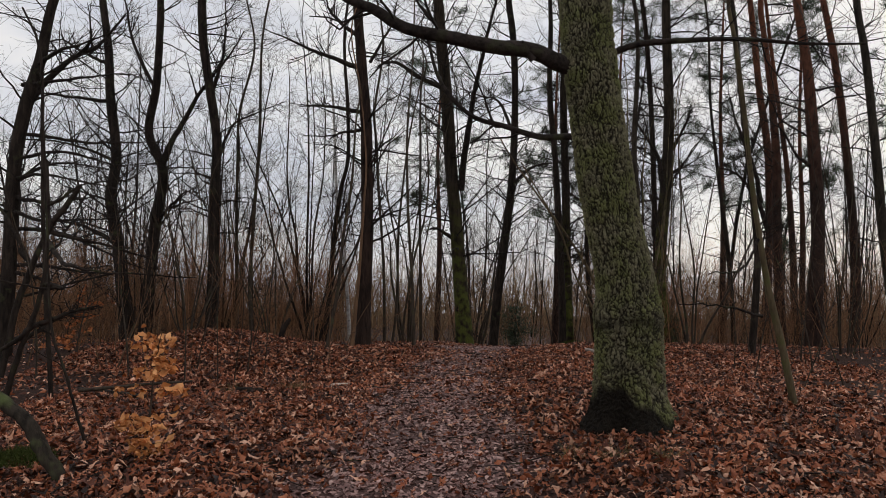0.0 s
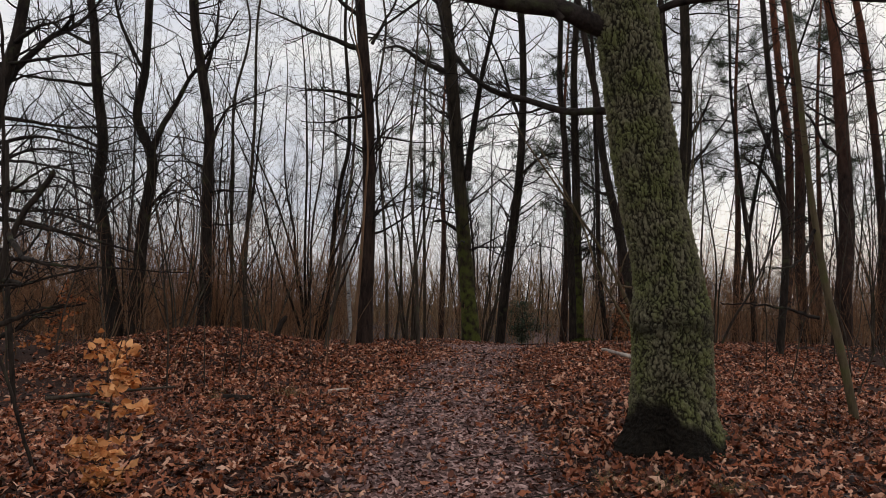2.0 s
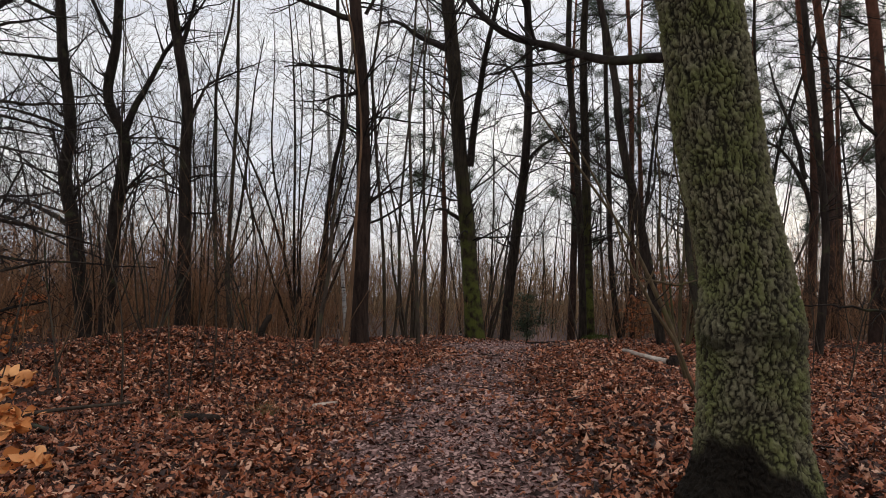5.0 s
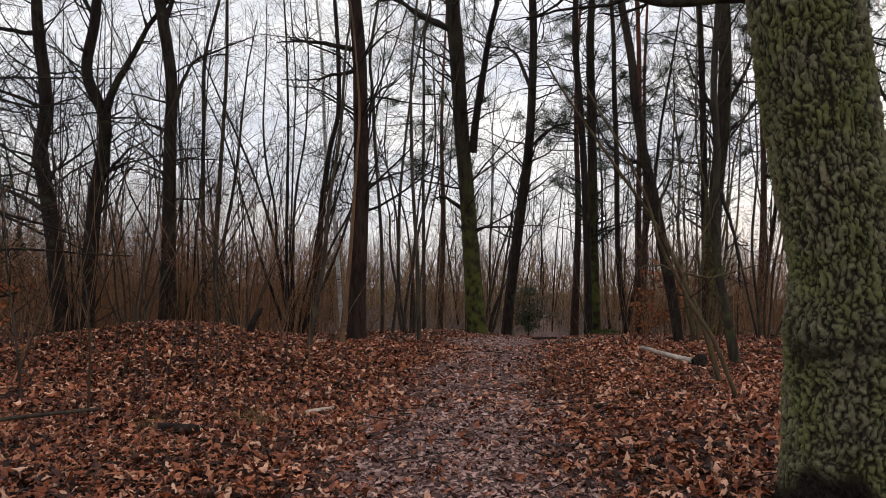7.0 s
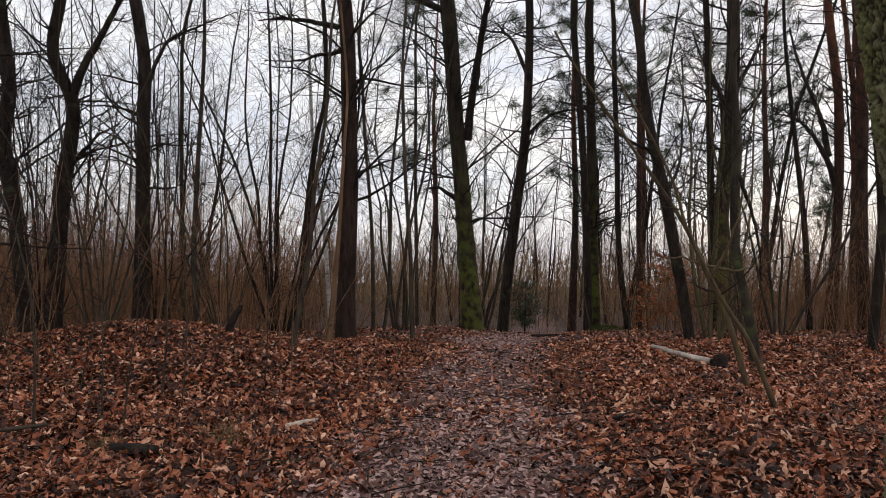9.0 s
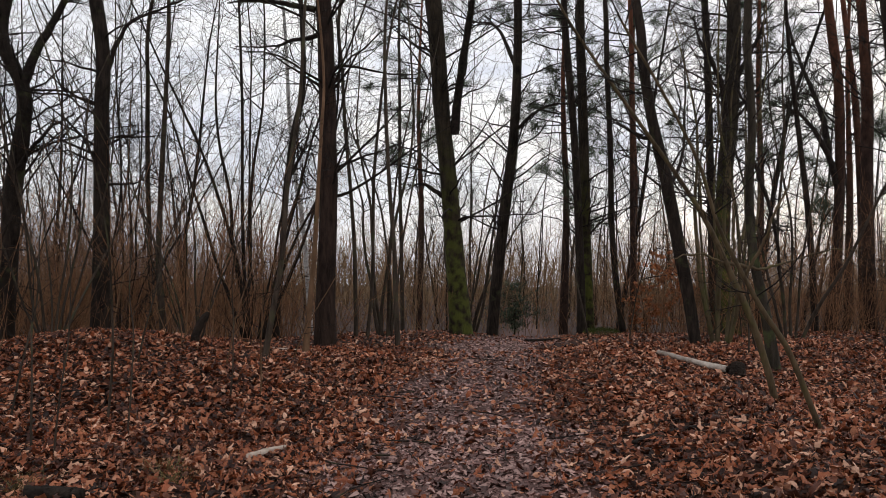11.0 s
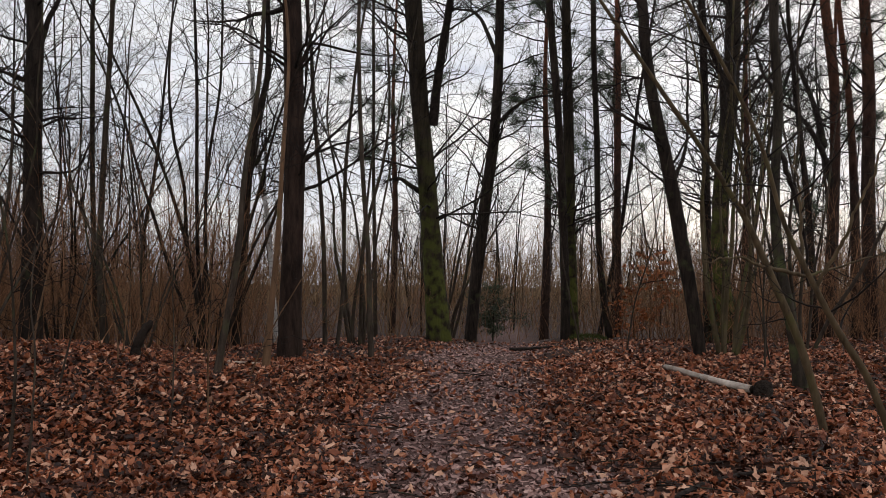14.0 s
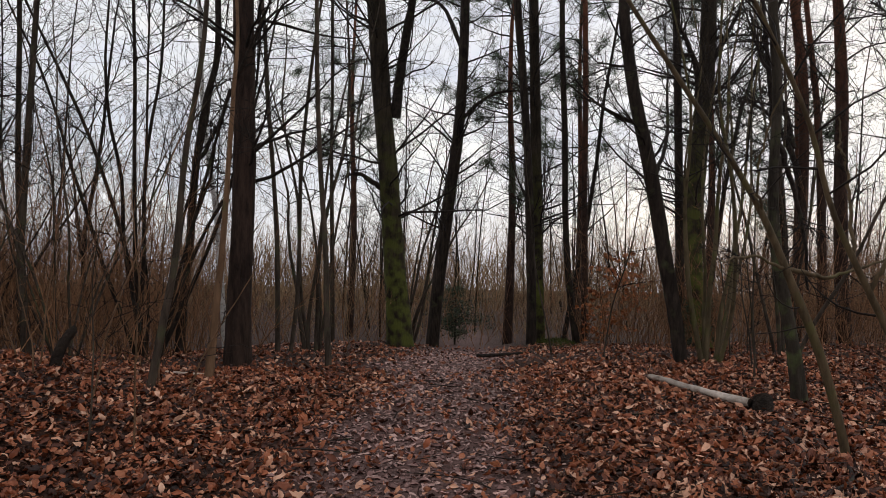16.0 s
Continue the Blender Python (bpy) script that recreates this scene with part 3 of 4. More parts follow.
    bough([(-0.55, 0.20, 6.43), (0.52, 0.50, 7.28), (1.69, 0.80, 8.24), (2.87, 0.90, 9.63)], 0.1, 0.02, 14)
    bough([(-0.44, 0.30, 8.56), (-0.76, 1.30, 9.42), (-0.87, 2.40, 10.59)], 0.08, 0.02, 12)
    bough([(-0.44, 0.30, 9.84), (-1.40, -0.30, 11.02), (-2.15, -0.80, 12.40)], 0.07, 0.02, 12)


build_oak()

tree("dark", -7.59, 12.50, 13, [(0.00, -0.23, 0.144), (0.05, 1.72, 0.127), (0.06, 3.11, 0.119), (0.22, 4.21, 0.114), (0.44, 5.01, 0.101), (0.64, 6.12, 0.084)], [
    [(0.13, 4.01, 0.079), (0.35, 4.61, 0.069), (0.78, 5.17, 0.064), (1.21, 5.53, 0.054), (1.54, 6.14, 0.044)],
    [(0.03, 2.67, 0.044), (0.43, 2.55, 0.044), (0.93, 2.52, 0.039), (1.23, 2.74, 0.034)],
    [(0.34, 4.91, 0.049), (0.83, 5.12, 0.039), (1.32, 5.18, 0.030), (1.92, 5.30, 0.020)],
    [(-0.02, 2.81, 0.039), (0.60, 3.22, 0.030), (1.29, 3.29, 0.025), (1.94, 3.15, 0.020)],
    [(-0.01, 1.33, 0.044), (0.48, 1.25, 0.039), (0.73, 1.07, 0.030)],
    [(-0.02, 1.43, 0.039), (0.67, 1.45, 0.034), (1.27, 1.36, 0.030), (1.66, 1.32, 0.020)],
    [(0.01, 1.92, 0.039), (0.47, 1.44, 0.034), (0.81, 1.74, 0.030), (1.26, 2.74, 0.039)],
    [(0.15, 4.60, 0.040), (0.90, 4.66, 0.034), (1.60, 4.69, 0.028), (2.45, 4.70, 0.018)],
    [(0.08, 3.75, 0.038), (0.85, 3.70, 0.032), (1.60, 3.72, 0.026), (2.60, 3.80, 0.016)],
    [(0.06, 3.30, 0.034), (0.90, 3.42, 0.030), (1.80, 3.20, 0.024), (2.50, 3.28, 0.015)],
    [(0.05, 2.95, 0.034), (0.80, 2.98, 0.028), (1.70, 2.80, 0.022), (2.60, 2.62, 0.014)],
    [(0.05, 2.40, 0.040), (0.70, 2.20, 0.034), (1.50, 2.18, 0.028), (2.40, 2.24, 0.016)],
    [(0.05, 2.10, 0.038), (0.90, 1.95, 0.032), (1.80, 1.55, 0.026), (2.40, 1.30, 0.018)],
    [(-0.06, 0.06, 0.059), (0.42, 0.26, 0.049), (0.85, 0.57, 0.039), (1.39, 0.72, 0.030)]])
tree("dark", -6.70, 15.40, 13, [(0.00, 0.06, 0.170), (-0.16, 1.11, 0.148), (-0.31, 2.08, 0.139), (-0.47, 2.95, 0.128), (-0.38, 3.82, 0.112), (-0.55, 5.07, 0.101), (-0.64, 6.20, 0.090), (-0.81, 7.33, 0.079)], [
    [(-0.38, 1.97, 0.056), (-0.88, 2.20, 0.049), (-1.50, 2.37, 0.043), (-2.13, 2.48, 0.038), (-2.75, 2.65, 0.025)],
    [(-0.57, 5.01, 0.043), (-1.22, 4.98, 0.038), (-2.09, 5.02, 0.031)],
    [(-0.63, 5.82, 0.043), (-1.27, 6.12, 0.038), (-1.77, 6.42, 0.031), (-2.40, 6.35, 0.025)],
    [(-0.38, 3.71, 0.038), (-1.19, 4.00, 0.031), (-2.06, 4.17, 0.025), (-2.80, 4.05, 0.018)]])
tree("dark", -6.36, 15.40, 14, [(0.00, 0.01, 0.160), (0.09, 1.12, 0.133), (0.15, 2.23, 0.128), (0.30, 3.47, 0.106), (-0.04, 4.34, 0.096), (0.09, 5.34, 0.090), (0.13, 6.59, 0.085), (0.11, 7.36, 0.079)], [
    [(0.25, 3.60, 0.081), (0.46, 4.17, 0.068), (0.71, 4.67, 0.062), (1.04, 5.30, 0.056), (1.46, 5.94, 0.043), (1.87, 6.64, 0.031)],
    [(0.17, 2.35, 0.043), (0.50, 2.67, 0.038), (0.92, 3.05, 0.031), (1.29, 3.18, 0.025)],
    [(0.11, 5.22, 0.043), (-0.35, 6.21, 0.038), (-0.50, 6.96, 0.031), (-0.68, 7.59, 0.025)]])
tree("dark", -4.87, 15.20, 15, [(0.00, -0.14, 0.150), (0.02, 0.90, 0.134), (0.01, 1.89, 0.117), (-0.00, 3.26, 0.112), (0.01, 4.15, 0.107), (-0.13, 5.03, 0.102), (-0.33, 6.16, 0.097), (-0.41, 7.43, 0.097)], [
    [(-0.16, 5.09, 0.050), (0.01, 5.92, 0.037), (0.06, 6.68, 0.031), (-0.00, 7.44, 0.024)],
    [(0.02, 3.65, 0.037), (0.30, 4.53, 0.031), (0.80, 4.86, 0.024), (1.29, 5.13, 0.019)]])
tree("thin", -2.13, 13.20, 6, [(0.00, -0.21, 0.042), (0.13, 0.59, 0.037), (0.23, 1.24, 0.033), (0.29, 2.11, 0.028), (0.42, 3.09, 0.024), (0.47, 4.19, 0.019)])
tree("dark", -2.94, 18.20, 14, [(0.00, -0.33, 0.085), (0.05, 0.46, 0.077), (0.12, 1.24, 0.072), (0.17, 2.32, 0.064), (0.31, 3.50, 0.055), (0.47, 4.29, 0.052), (0.44, 5.55, 0.047)], [
    [(0.22, 2.62, 0.039), (0.49, 3.11, 0.035), (0.67, 3.81, 0.029)],
    [(0.12, 1.44, 0.039), (0.40, 2.33, 0.029), (0.49, 2.82, 0.025)]])
tree("birch", -2.52, 20.00, 14, [(0.00, -0.58, 0.059), (-0.20, 1.69, 0.054), (-0.38, 2.81, 0.049), (-0.51, 3.94, 0.045), (-0.58, 5.18, 0.040), (-0.65, 6.18, 0.034)])
tree("redbrown", -1.70, 15.70, 17, [(0.00, -0.18, 0.198), (0.01, 0.71, 0.163), (0.03, 1.96, 0.146), (-0.03, 4.38, 0.134), (-0.17, 5.92, 0.123), (-0.33, 7.59, 0.110)], [
    [(-0.22, 5.94, 0.063), (-0.57, 6.01, 0.057), (-1.21, 6.18, 0.045), (-1.79, 6.40, 0.032), (-2.24, 6.52, 0.019)],
    [(-0.20, 4.95, 0.050), (-0.68, 5.07, 0.045), (-1.19, 5.12, 0.038), (-1.57, 5.09, 0.025)],
    [(-0.09, 4.57, 0.045), (-0.53, 4.56, 0.038), (-1.04, 4.49, 0.025), (-1.55, 4.47, 0.019)],
    [(-0.25, 6.62, 0.050), (-0.72, 7.00, 0.045), (-0.99, 7.31, 0.038), (-1.03, 7.71, 0.032)],
    [(0.00, 6.05, 0.038), (0.43, 6.83, 0.032), (0.55, 7.48, 0.025)]])
tree("tan", -1.74, 14.00, 9, [(0.00, 0.00, 0.056), (0.06, 0.66, 0.039), (0.11, 1.31, 0.034), (0.15, 2.21, 0.028), (0.18, 2.85, 0.025), (0.20, 3.62, 0.019)])
tree("thin", -0.57, 15.20, 10, [(0.00, -0.18, 0.048), (-0.04, 0.56, 0.039), (-0.07, 1.30, 0.035), (-0.16, 2.34, 0.032), (-0.22, 3.44, 0.029), (-0.24, 4.54, 0.025)])
tree("mossy", 0.68, 20.10, 19, [(0.00, -0.73, 0.286), (-0.11, 0.53, 0.230), (-0.26, 2.15, 0.206), (-0.47, 4.10, 0.190), (-0.67, 6.38, 0.183), (-0.86, 8.03, 0.174), (-0.99, 9.34, 0.159)], [
    [(-0.71, 6.63, 0.080), (-1.46, 6.94, 0.080), (-2.12, 7.33, 0.073), (-2.69, 7.26, 0.048)],
    [(-0.22, 3.77, 0.105), (-0.09, 5.17, 0.097), (0.06, 6.32, 0.089), (0.32, 7.56, 0.080), (0.59, 8.55, 0.065)],
    [(-0.87, 8.35, 0.097), (-1.34, 8.84, 0.080), (-1.60, 9.33, 0.065)],
    [(-0.39, 2.39, 0.057), (-0.88, 2.70, 0.048), (-1.21, 2.59, 0.032)]])
tree("dark", 1.66, 23.30, 19, [(0.00, -1.17, 0.176), (0.12, 0.41, 0.160), (0.31, 2.28, 0.153), (0.53, 4.34, 0.137), (0.60, 6.80, 0.121), (0.51, 9.06, 0.112), (0.32, 10.58, 0.105)], [
    [(0.56, 6.04, 0.056), (0.07, 7.16, 0.047), (-0.50, 7.43, 0.037), (-1.45, 7.88, 0.028)],
    [(0.53, 4.34, 0.056), (1.23, 4.92, 0.047), (2.07, 5.03, 0.037)]])
tree("mossy", 4.01, 22.40, 18, [(0.00, -0.93, 0.168), (-0.04, -0.04, 0.146), (-0.10, 1.31, 0.146), (-0.17, 3.19, 0.135), (-0.25, 5.19, 0.123), (-0.33, 7.18, 0.112)])
tree("dark", 3.72, 22.00, 17, [(0.00, -0.87, 0.122), (-0.02, 0.26, 0.111), (-0.07, 1.31, 0.105), (-0.17, 3.14, 0.100), (-0.33, 5.09, 0.095), (-0.52, 7.03, 0.089)])
tree("mossy", 5.77, 18.20, 18, [(0.00, -0.38, 0.185), (-0.11, 0.35, 0.159), (-0.24, 1.37, 0.159), (-0.21, 2.79, 0.155), (-0.11, 4.01, 0.152), (-0.08, 5.83, 0.139)], [
    [(-0.15, 3.30, 0.079), (-0.38, 4.31, 0.064), (-0.70, 4.75, 0.055), (-1.01, 5.08, 0.045), (-1.28, 5.48, 0.034)],
    [(-0.11, 4.51, 0.069), (0.18, 5.03, 0.055), (0.43, 5.64, 0.045)]])
tree("dark", 3.78, 15.00, 15, [(0.00, -0.04, 0.085), (-0.11, 0.60, 0.091), (-0.27, 1.37, 0.098), (-0.48, 2.38, 0.095), (-0.71, 3.30, 0.085), (-0.85, 4.15, 0.078), (-0.92, 4.76, 0.072)], [
    [(-0.43, 2.23, 0.030), (-0.08, 2.85, 0.027), (0.09, 3.87, 0.023), (0.16, 4.80, 0.019)],
    [(-0.60, 2.92, 0.034), (-0.96, 3.10, 0.027), (-1.23, 3.37, 0.019), (-1.40, 3.75, 0.015)]])
tree("grey", 3.68, 12.50, 13, [(0.00, 0.03, 0.084), (-0.08, 0.50, 0.065), (-0.21, 1.06, 0.059), (-0.29, 1.51, 0.054), (-0.32, 2.01, 0.049), (-0.30, 2.74, 0.046), (-0.34, 3.30, 0.046), (-0.37, 3.85, 0.046)], [
    [(-0.31, 2.41, 0.033), (-0.14, 2.01, 0.028), (-0.01, 1.52, 0.028), (0.07, 1.06, 0.024)],
    [(-0.30, 2.85, 0.022), (-0.45, 3.29, 0.017), (-0.53, 3.67, 0.013)]])
tree("pine", 9.02, 19.00, 18, [(0.00, -0.44, 0.178), (-0.12, 1.38, 0.159), (-0.17, 2.88, 0.146), (-0.20, 4.68, 0.133), (-0.36, 6.50, 0.108), (-0.56, 8.02, 0.095), (-0.65, 8.93, 0.089)])
tree("pine", 8.55, 16.50, 18, [(0.00, -0.22, 0.276), (0.04, 1.41, 0.199), (0.08, 2.71, 0.182), (-0.03, 4.54, 0.166), (-0.19, 6.39, 0.138), (-0.44, 7.97, 0.111)], [
    [(-0.02, 4.02, 0.045), (-0.55, 4.40, 0.039), (-0.94, 4.92, 0.032), (-1.47, 5.11, 0.026)]])
tree("pine", 10.03, 17.50, 18, [(0.00, -0.30, 0.140), (0.05, 1.43, 0.140), (-0.04, 3.08, 0.123), (-0.27, 5.30, 0.111), (-0.53, 7.12, 0.099), (-0.79, 8.38, 0.088)])
tree("grey", 10.17, 16.00, 17, [(0.00, -0.13, 0.141), (-0.19, 1.45, 0.125), (-0.36, 2.71, 0.114), (-0.54, 4.61, 0.103), (-0.75, 6.52, 0.087), (-0.96, 7.80, 0.076)])
tree("pine", 9.62, 21.50, 20, [(0.00, -0.86, 0.226), (0.06, 0.09, 0.183), (0.13, 1.41, 0.150), (0.17, 3.25, 0.140), (0.12, 5.08, 0.134), (-0.05, 6.38, 0.129), (-0.17, 7.16, 0.124)], [
    [(0.14, 2.85, 0.089), (-0.15, 3.63, 0.082), (-0.54, 4.28, 0.070), (-1.03, 4.65, 0.057), (-1.50, 4.77, 0.038)],
    [(-0.10, 3.76, 0.082), (-0.18, 4.81, 0.076), (-0.51, 5.97, 0.063), (-0.67, 7.14, 0.057)]])
tree("pine", 11.10, 22.50, 19, [(0.00, -0.91, 0.160), (-0.06, 0.58, 0.137), (-0.14, 2.67, 0.120), (-0.33, 5.04, 0.097), (-0.57, 6.70, 0.080), (-0.68, 7.53, 0.074)])
tree("dark", 7.55, 18.50, 14, [(0.00, -0.41, 0.080), (-0.07, 0.76, 0.066), (-0.18, 2.04, 0.062), (-0.38, 3.52, 0.053), (-0.55, 4.79, 0.044), (-0.69, 6.06, 0.035)])
tree("thin2", 3.55, 7.20, 8, [(0.00, 0.15, 0.041), (-0.13, 0.78, 0.039), (-0.28, 1.40, 0.034), (-0.37, 1.90, 0.029), (-0.45, 2.42, 0.027), (-0.55, 3.27, 0.027), (-0.64, 3.91, 0.024), (-0.71, 4.31, 0.022)], [
    [(-0.37, 1.90, 0.017), (-0.62, 1.56, 0.014), (-0.96, 1.49, 0.011)],
    [(-0.33, 1.11, 0.017), (-0.67, 1.17, 0.014), (-1.07, 1.21, 0.011)]])
tree("olive", 2.78, 10.70, 0, [(0.00, 0.06, 0.032), (-0.11, 0.44, 0.032), (-0.24, 0.80, 0.032), (-0.40, 1.14, 0.030), (-0.63, 1.61, 0.023), (-0.91, 2.03, 0.019), (-1.23, 2.46, 0.017), (-1.54, 2.88, 0.014), (-1.80, 3.24, 0.012), (-1.95, 3.49, 0.011)], [
    [(-0.45, 1.27, 0.017), (-0.23, 1.24, 0.017), (-0.01, 1.26, 0.014), (0.31, 1.33, 0.012), (0.62, 1.39, 0.011), (0.90, 1.42, 0.009)],
    [(-0.63, 1.61, 0.011), (-0.73, 1.87, 0.009), (-0.69, 2.22, 0.009), (-0.61, 2.48, 0.007)],
    [(-0.45, 1.27, 0.012), (-0.77, 1.34, 0.011), (-0.99, 1.34, 0.009)]])
tree("olive", 2.48, 9.45, 0, [(0.00, 0.05, 0.023), (-0.11, 0.34, 0.021), (-0.27, 0.71, 0.021), (-0.44, 0.96, 0.019), (-0.58, 1.20, 0.017), (-0.77, 1.56, 0.014), (-0.90, 1.96, 0.012), (-1.12, 2.38, 0.011), (-1.36, 2.77, 0.010), (-1.47, 2.96, 0.008)], [
    [(-0.58, 1.20, 0.012), (-0.47, 1.47, 0.011), (-0.35, 1.78, 0.010), (-0.26, 2.01, 0.007)],
    [(-0.66, 1.34, 0.010), (-0.61, 1.70, 0.010), (-0.59, 2.03, 0.008)]])
tree("thin", -4.05, 15.50, 12, [(0.00, -0.01, 0.058), (-0.07, 0.64, 0.051), (-0.10, 1.25, 0.045), (-0.06, 2.49, 0.041), (-0.01, 3.64, 0.034), (0.02, 4.64, 0.031)])
tree("thin", -4.96, 17.50, 12, [(0.00, -0.26, 0.049), (-0.05, 1.22, 0.045), (-0.10, 2.70, 0.041), (-0.11, 4.08, 0.037), (-0.10, 5.28, 0.033)])
tree("thin", -1.43, 18.20, 13, [(0.00, -0.37, 0.043), (-0.05, 1.26, 0.043), (-0.12, 2.25, 0.038), (-0.25, 3.62, 0.038), (-0.32, 4.70, 0.034), (-0.39, 5.57, 0.034)])
tree("thin", -1.15, 17.00, 10, [(0.00, -0.21, 0.034), (0.08, 0.57, 0.034), (0.09, 1.29, 0.031), (0.09, 2.45, 0.031), (0.16, 3.43, 0.027), (0.26, 4.41, 0.023), (0.38, 5.22, 0.020)])
tree("thin", -0.64, 23.00, 12, [(0.00, -1.08, 0.059), (-0.06, 1.23, 0.053), (-0.12, 3.16, 0.047), (-0.15, 5.22, 0.041), (-0.18, 7.28, 0.036)])
tree("dark", 4.79, 22.00, 15, [(0.00, -0.93, 0.089), (-0.23, 0.53, 0.084), (-0.35, 1.85, 0.078), (-0.42, 3.84, 0.073), (-0.53, 5.81, 0.067), (-0.58, 7.13, 0.062)])
tree("pine", 5.61, 24.00, 17, [(0.00, -1.16, 0.112), (-0.01, 0.43, 0.105), (-0.07, 2.66, 0.093), (-0.12, 5.63, 0.087), (-0.20, 7.85, 0.081)])
tree("dark", 5.73, 19.00, 14, [(0.00, -0.57, 0.093), (-0.06, 1.31, 0.086), (-0.15, 3.63, 0.079), (-0.26, 5.95, 0.073), (-0.41, 7.83, 0.066), (-0.55, 9.08, 0.059)])
tree("dark", 6.04, 14.00, 12, [(0.00, -0.14, 0.076), (0.08, 1.18, 0.071), (0.09, 2.17, 0.066), (-0.09, 3.83, 0.062), (-0.29, 5.51, 0.057), (-0.45, 6.96, 0.052)])


# ---- far woods ----
def stems(n, xr, yr, hr, rr, avoid_path=1.1, lean=0.12, K=6, bias=1.0, wander=0.055):
    q = np.stack([rng.uniform(*xr, n), yr[0] + (yr[1] - yr[0]) * rng.uniform(0, 1, n) ** bias], 1)
    q = q[(np.abs(q[:, 0] - path_x(q[:, 1])) > avoid_path) | (q[:, 1] > 23.5)]
    n = len(q)
    h = rng.uniform(*hr, n)
    s = np.c_[q, land(q[:, 0], q[:, 1]) - 0.1]
    P = grow(s, np.c_[rng.normal(0, lean, (n, 2)), np.ones(n)], h, K, wander, 0.02)
    R = taper(rng.uniform(*rr, n), K, 0.2)
    return P, R, h


def far_woods():
    groups = []
    # distant trees
    P, R, h = stems(300, (-50, 54), (26, 80), (8, 17), (0.025, 0.09), 2.0, 0.06, 8)
    groups.append(tubes(P, R, 6))
    s, d, r, i = fork(P, R, 26, 0.2, 0.8, 0.75)
    P1 = grow(s, d, rng.uniform(0.8, 2.6, len(s)), 4, 0.18, 0.06)
    R1 = taper(np.clip(r * 0.4, 0.008, 0.025), 4, 0.35)
    groups.append(tubes(P1, R1, 3))
    s, d, r, i = fork(P1, R1, 4, 0.2, 0.8, 0.7)
    P2 = grow(s, d, rng.uniform(0.4, 1.1, len(s)), 2, 0.15, 0.06)
    groups.append(tubes(P2, taper(np.full(len(s), 0.006), 2, 0.6), 3))
    V, Fc = gather(groups)
    tagged(new("far_woods", mesh_of("far_woods", V, Fc, TWIG)), "distant bare woodland of thin grey-brown trees", "woods", kind="stuff")


far_woods()


def thicket(name, material_, label, bands):
    groups = []
    for n, xr, yr, hr, rr in bands:
        P, R, h = stems(n, xr, yr, hr, rr, 1.3, 0.3, 5, wander=0.1)
        groups.append(tubes(P, R, 3))
        s, d, r, i = fork(P, R, 8, 0.15, 0.7, 0.9)
        P1 = grow(s, d, rng.uniform(0.2, 0.55, len(s)) * h[i] * 0.5, 2, 0.18, 0.07)
        R1 = taper(np.clip(r * 0.6, 0.0025, 0.05), 2, 0.5)
        groups.append(tubes(P1, R1, 3))
        s, d, r, i = fork(P1, R1, 1, 0.2, 0.8, 0.8)
        P2 = grow(s, d, rng.uniform(0.1, 0.3, len(s)) * np.interp(r, [0.002, 0.012, 0.03], [1.0, 3.0, 6.0]), 2, 0.18, 0.05)
        groups.append(tubes(P2, taper(np.clip(r * 0.6, 0.002, 0.008), 2, 0.6), 3))
    V, Fc = gather(groups)
    tagged(new(name, mesh_of(name, V, Fc, material_)), label, "undergrowth", kind="stuff")


thicket("undergrowth", TAN_TWIG, "dense leafless reddish-brown undergrowth of thin stems",
        ((1050, (-24, 26), (16.5, 30), (0.8, 3.2), (0.004, 0.010)), (1150, (-14, -2.4), (14.6, 21), (0.8, 3.6), (0.003, 0.009)),
         (900, (4.6, 17), (15.5, 23), (0.8, 3.2), (0.003, 0.009)), (480, (-16, -5), (17, 26), (1.6, 4.2), (0.005, 0.010))))
# the far bands take the greyer twig colour that stands in for haze
thicket("far_undergrowth", HAZED_TWIG, "far brush of bare stems beyond the crest, coloured olive-grey for haze",
        ((1900, (-34, 38), (25, 44), (2.0, 4.8), (0.006, 0.013)), (1500, (-60, 64), (40, 80), (3.6, 7.5), (0.012, 0.03)),
         (1900, (-95, 100), (70, 140), (6.0, 11.0), (0.05, 0.10))))


# ---- shrubs, saplings and dead wood ----
def shrub(x, y, height, count, spread, r, label, mat="thin", twig=1.0):
    """A many-stemmed bush fanning out of one foot."""
    z0 = float(land(x, y))
    thing = tagged(new("shrub"), label, "shrub")
    thing.location = (x, y, z0)
    for k in range(count):
        az = 6.283 * k / count + rng.uniform(-0.4, 0.4)
        lean = rng.uniform(0.15, 1.0) * spread
        s = np.array([[0.1 * math.cos(az), 0.1 * math.sin(az), -0.1]])
        P = grow(s, np.array([[lean * math.cos(az), lean * math.sin(az), 1.0]]), np.array([height * rng.uniform(0.65, 1.1)]), 10, 0.09, 0.02)
        rl = np.linspace(r * rng.uniform(0.6, 1.1), 0.006, 10)
        V, Fc = bark_tube(smooth_line(P[0], 22), np.interp(np.linspace(0, 9, 22), np.arange(10), rl), 8, 0.05)
        stem = part("stem", mesh_of("stem", V, Fc, BARK[mat]), thing)
        sh = twigs_of(P[:, 2:], rl[None, 2:], height * 0.28, int(13 * twig) + 2, 4, 0.06)
        V, Fc = gather(sh)
        tagged(part("crown", mesh_of("crown", V, Fc, TWIG), stem), kind="stuff")
    return thing


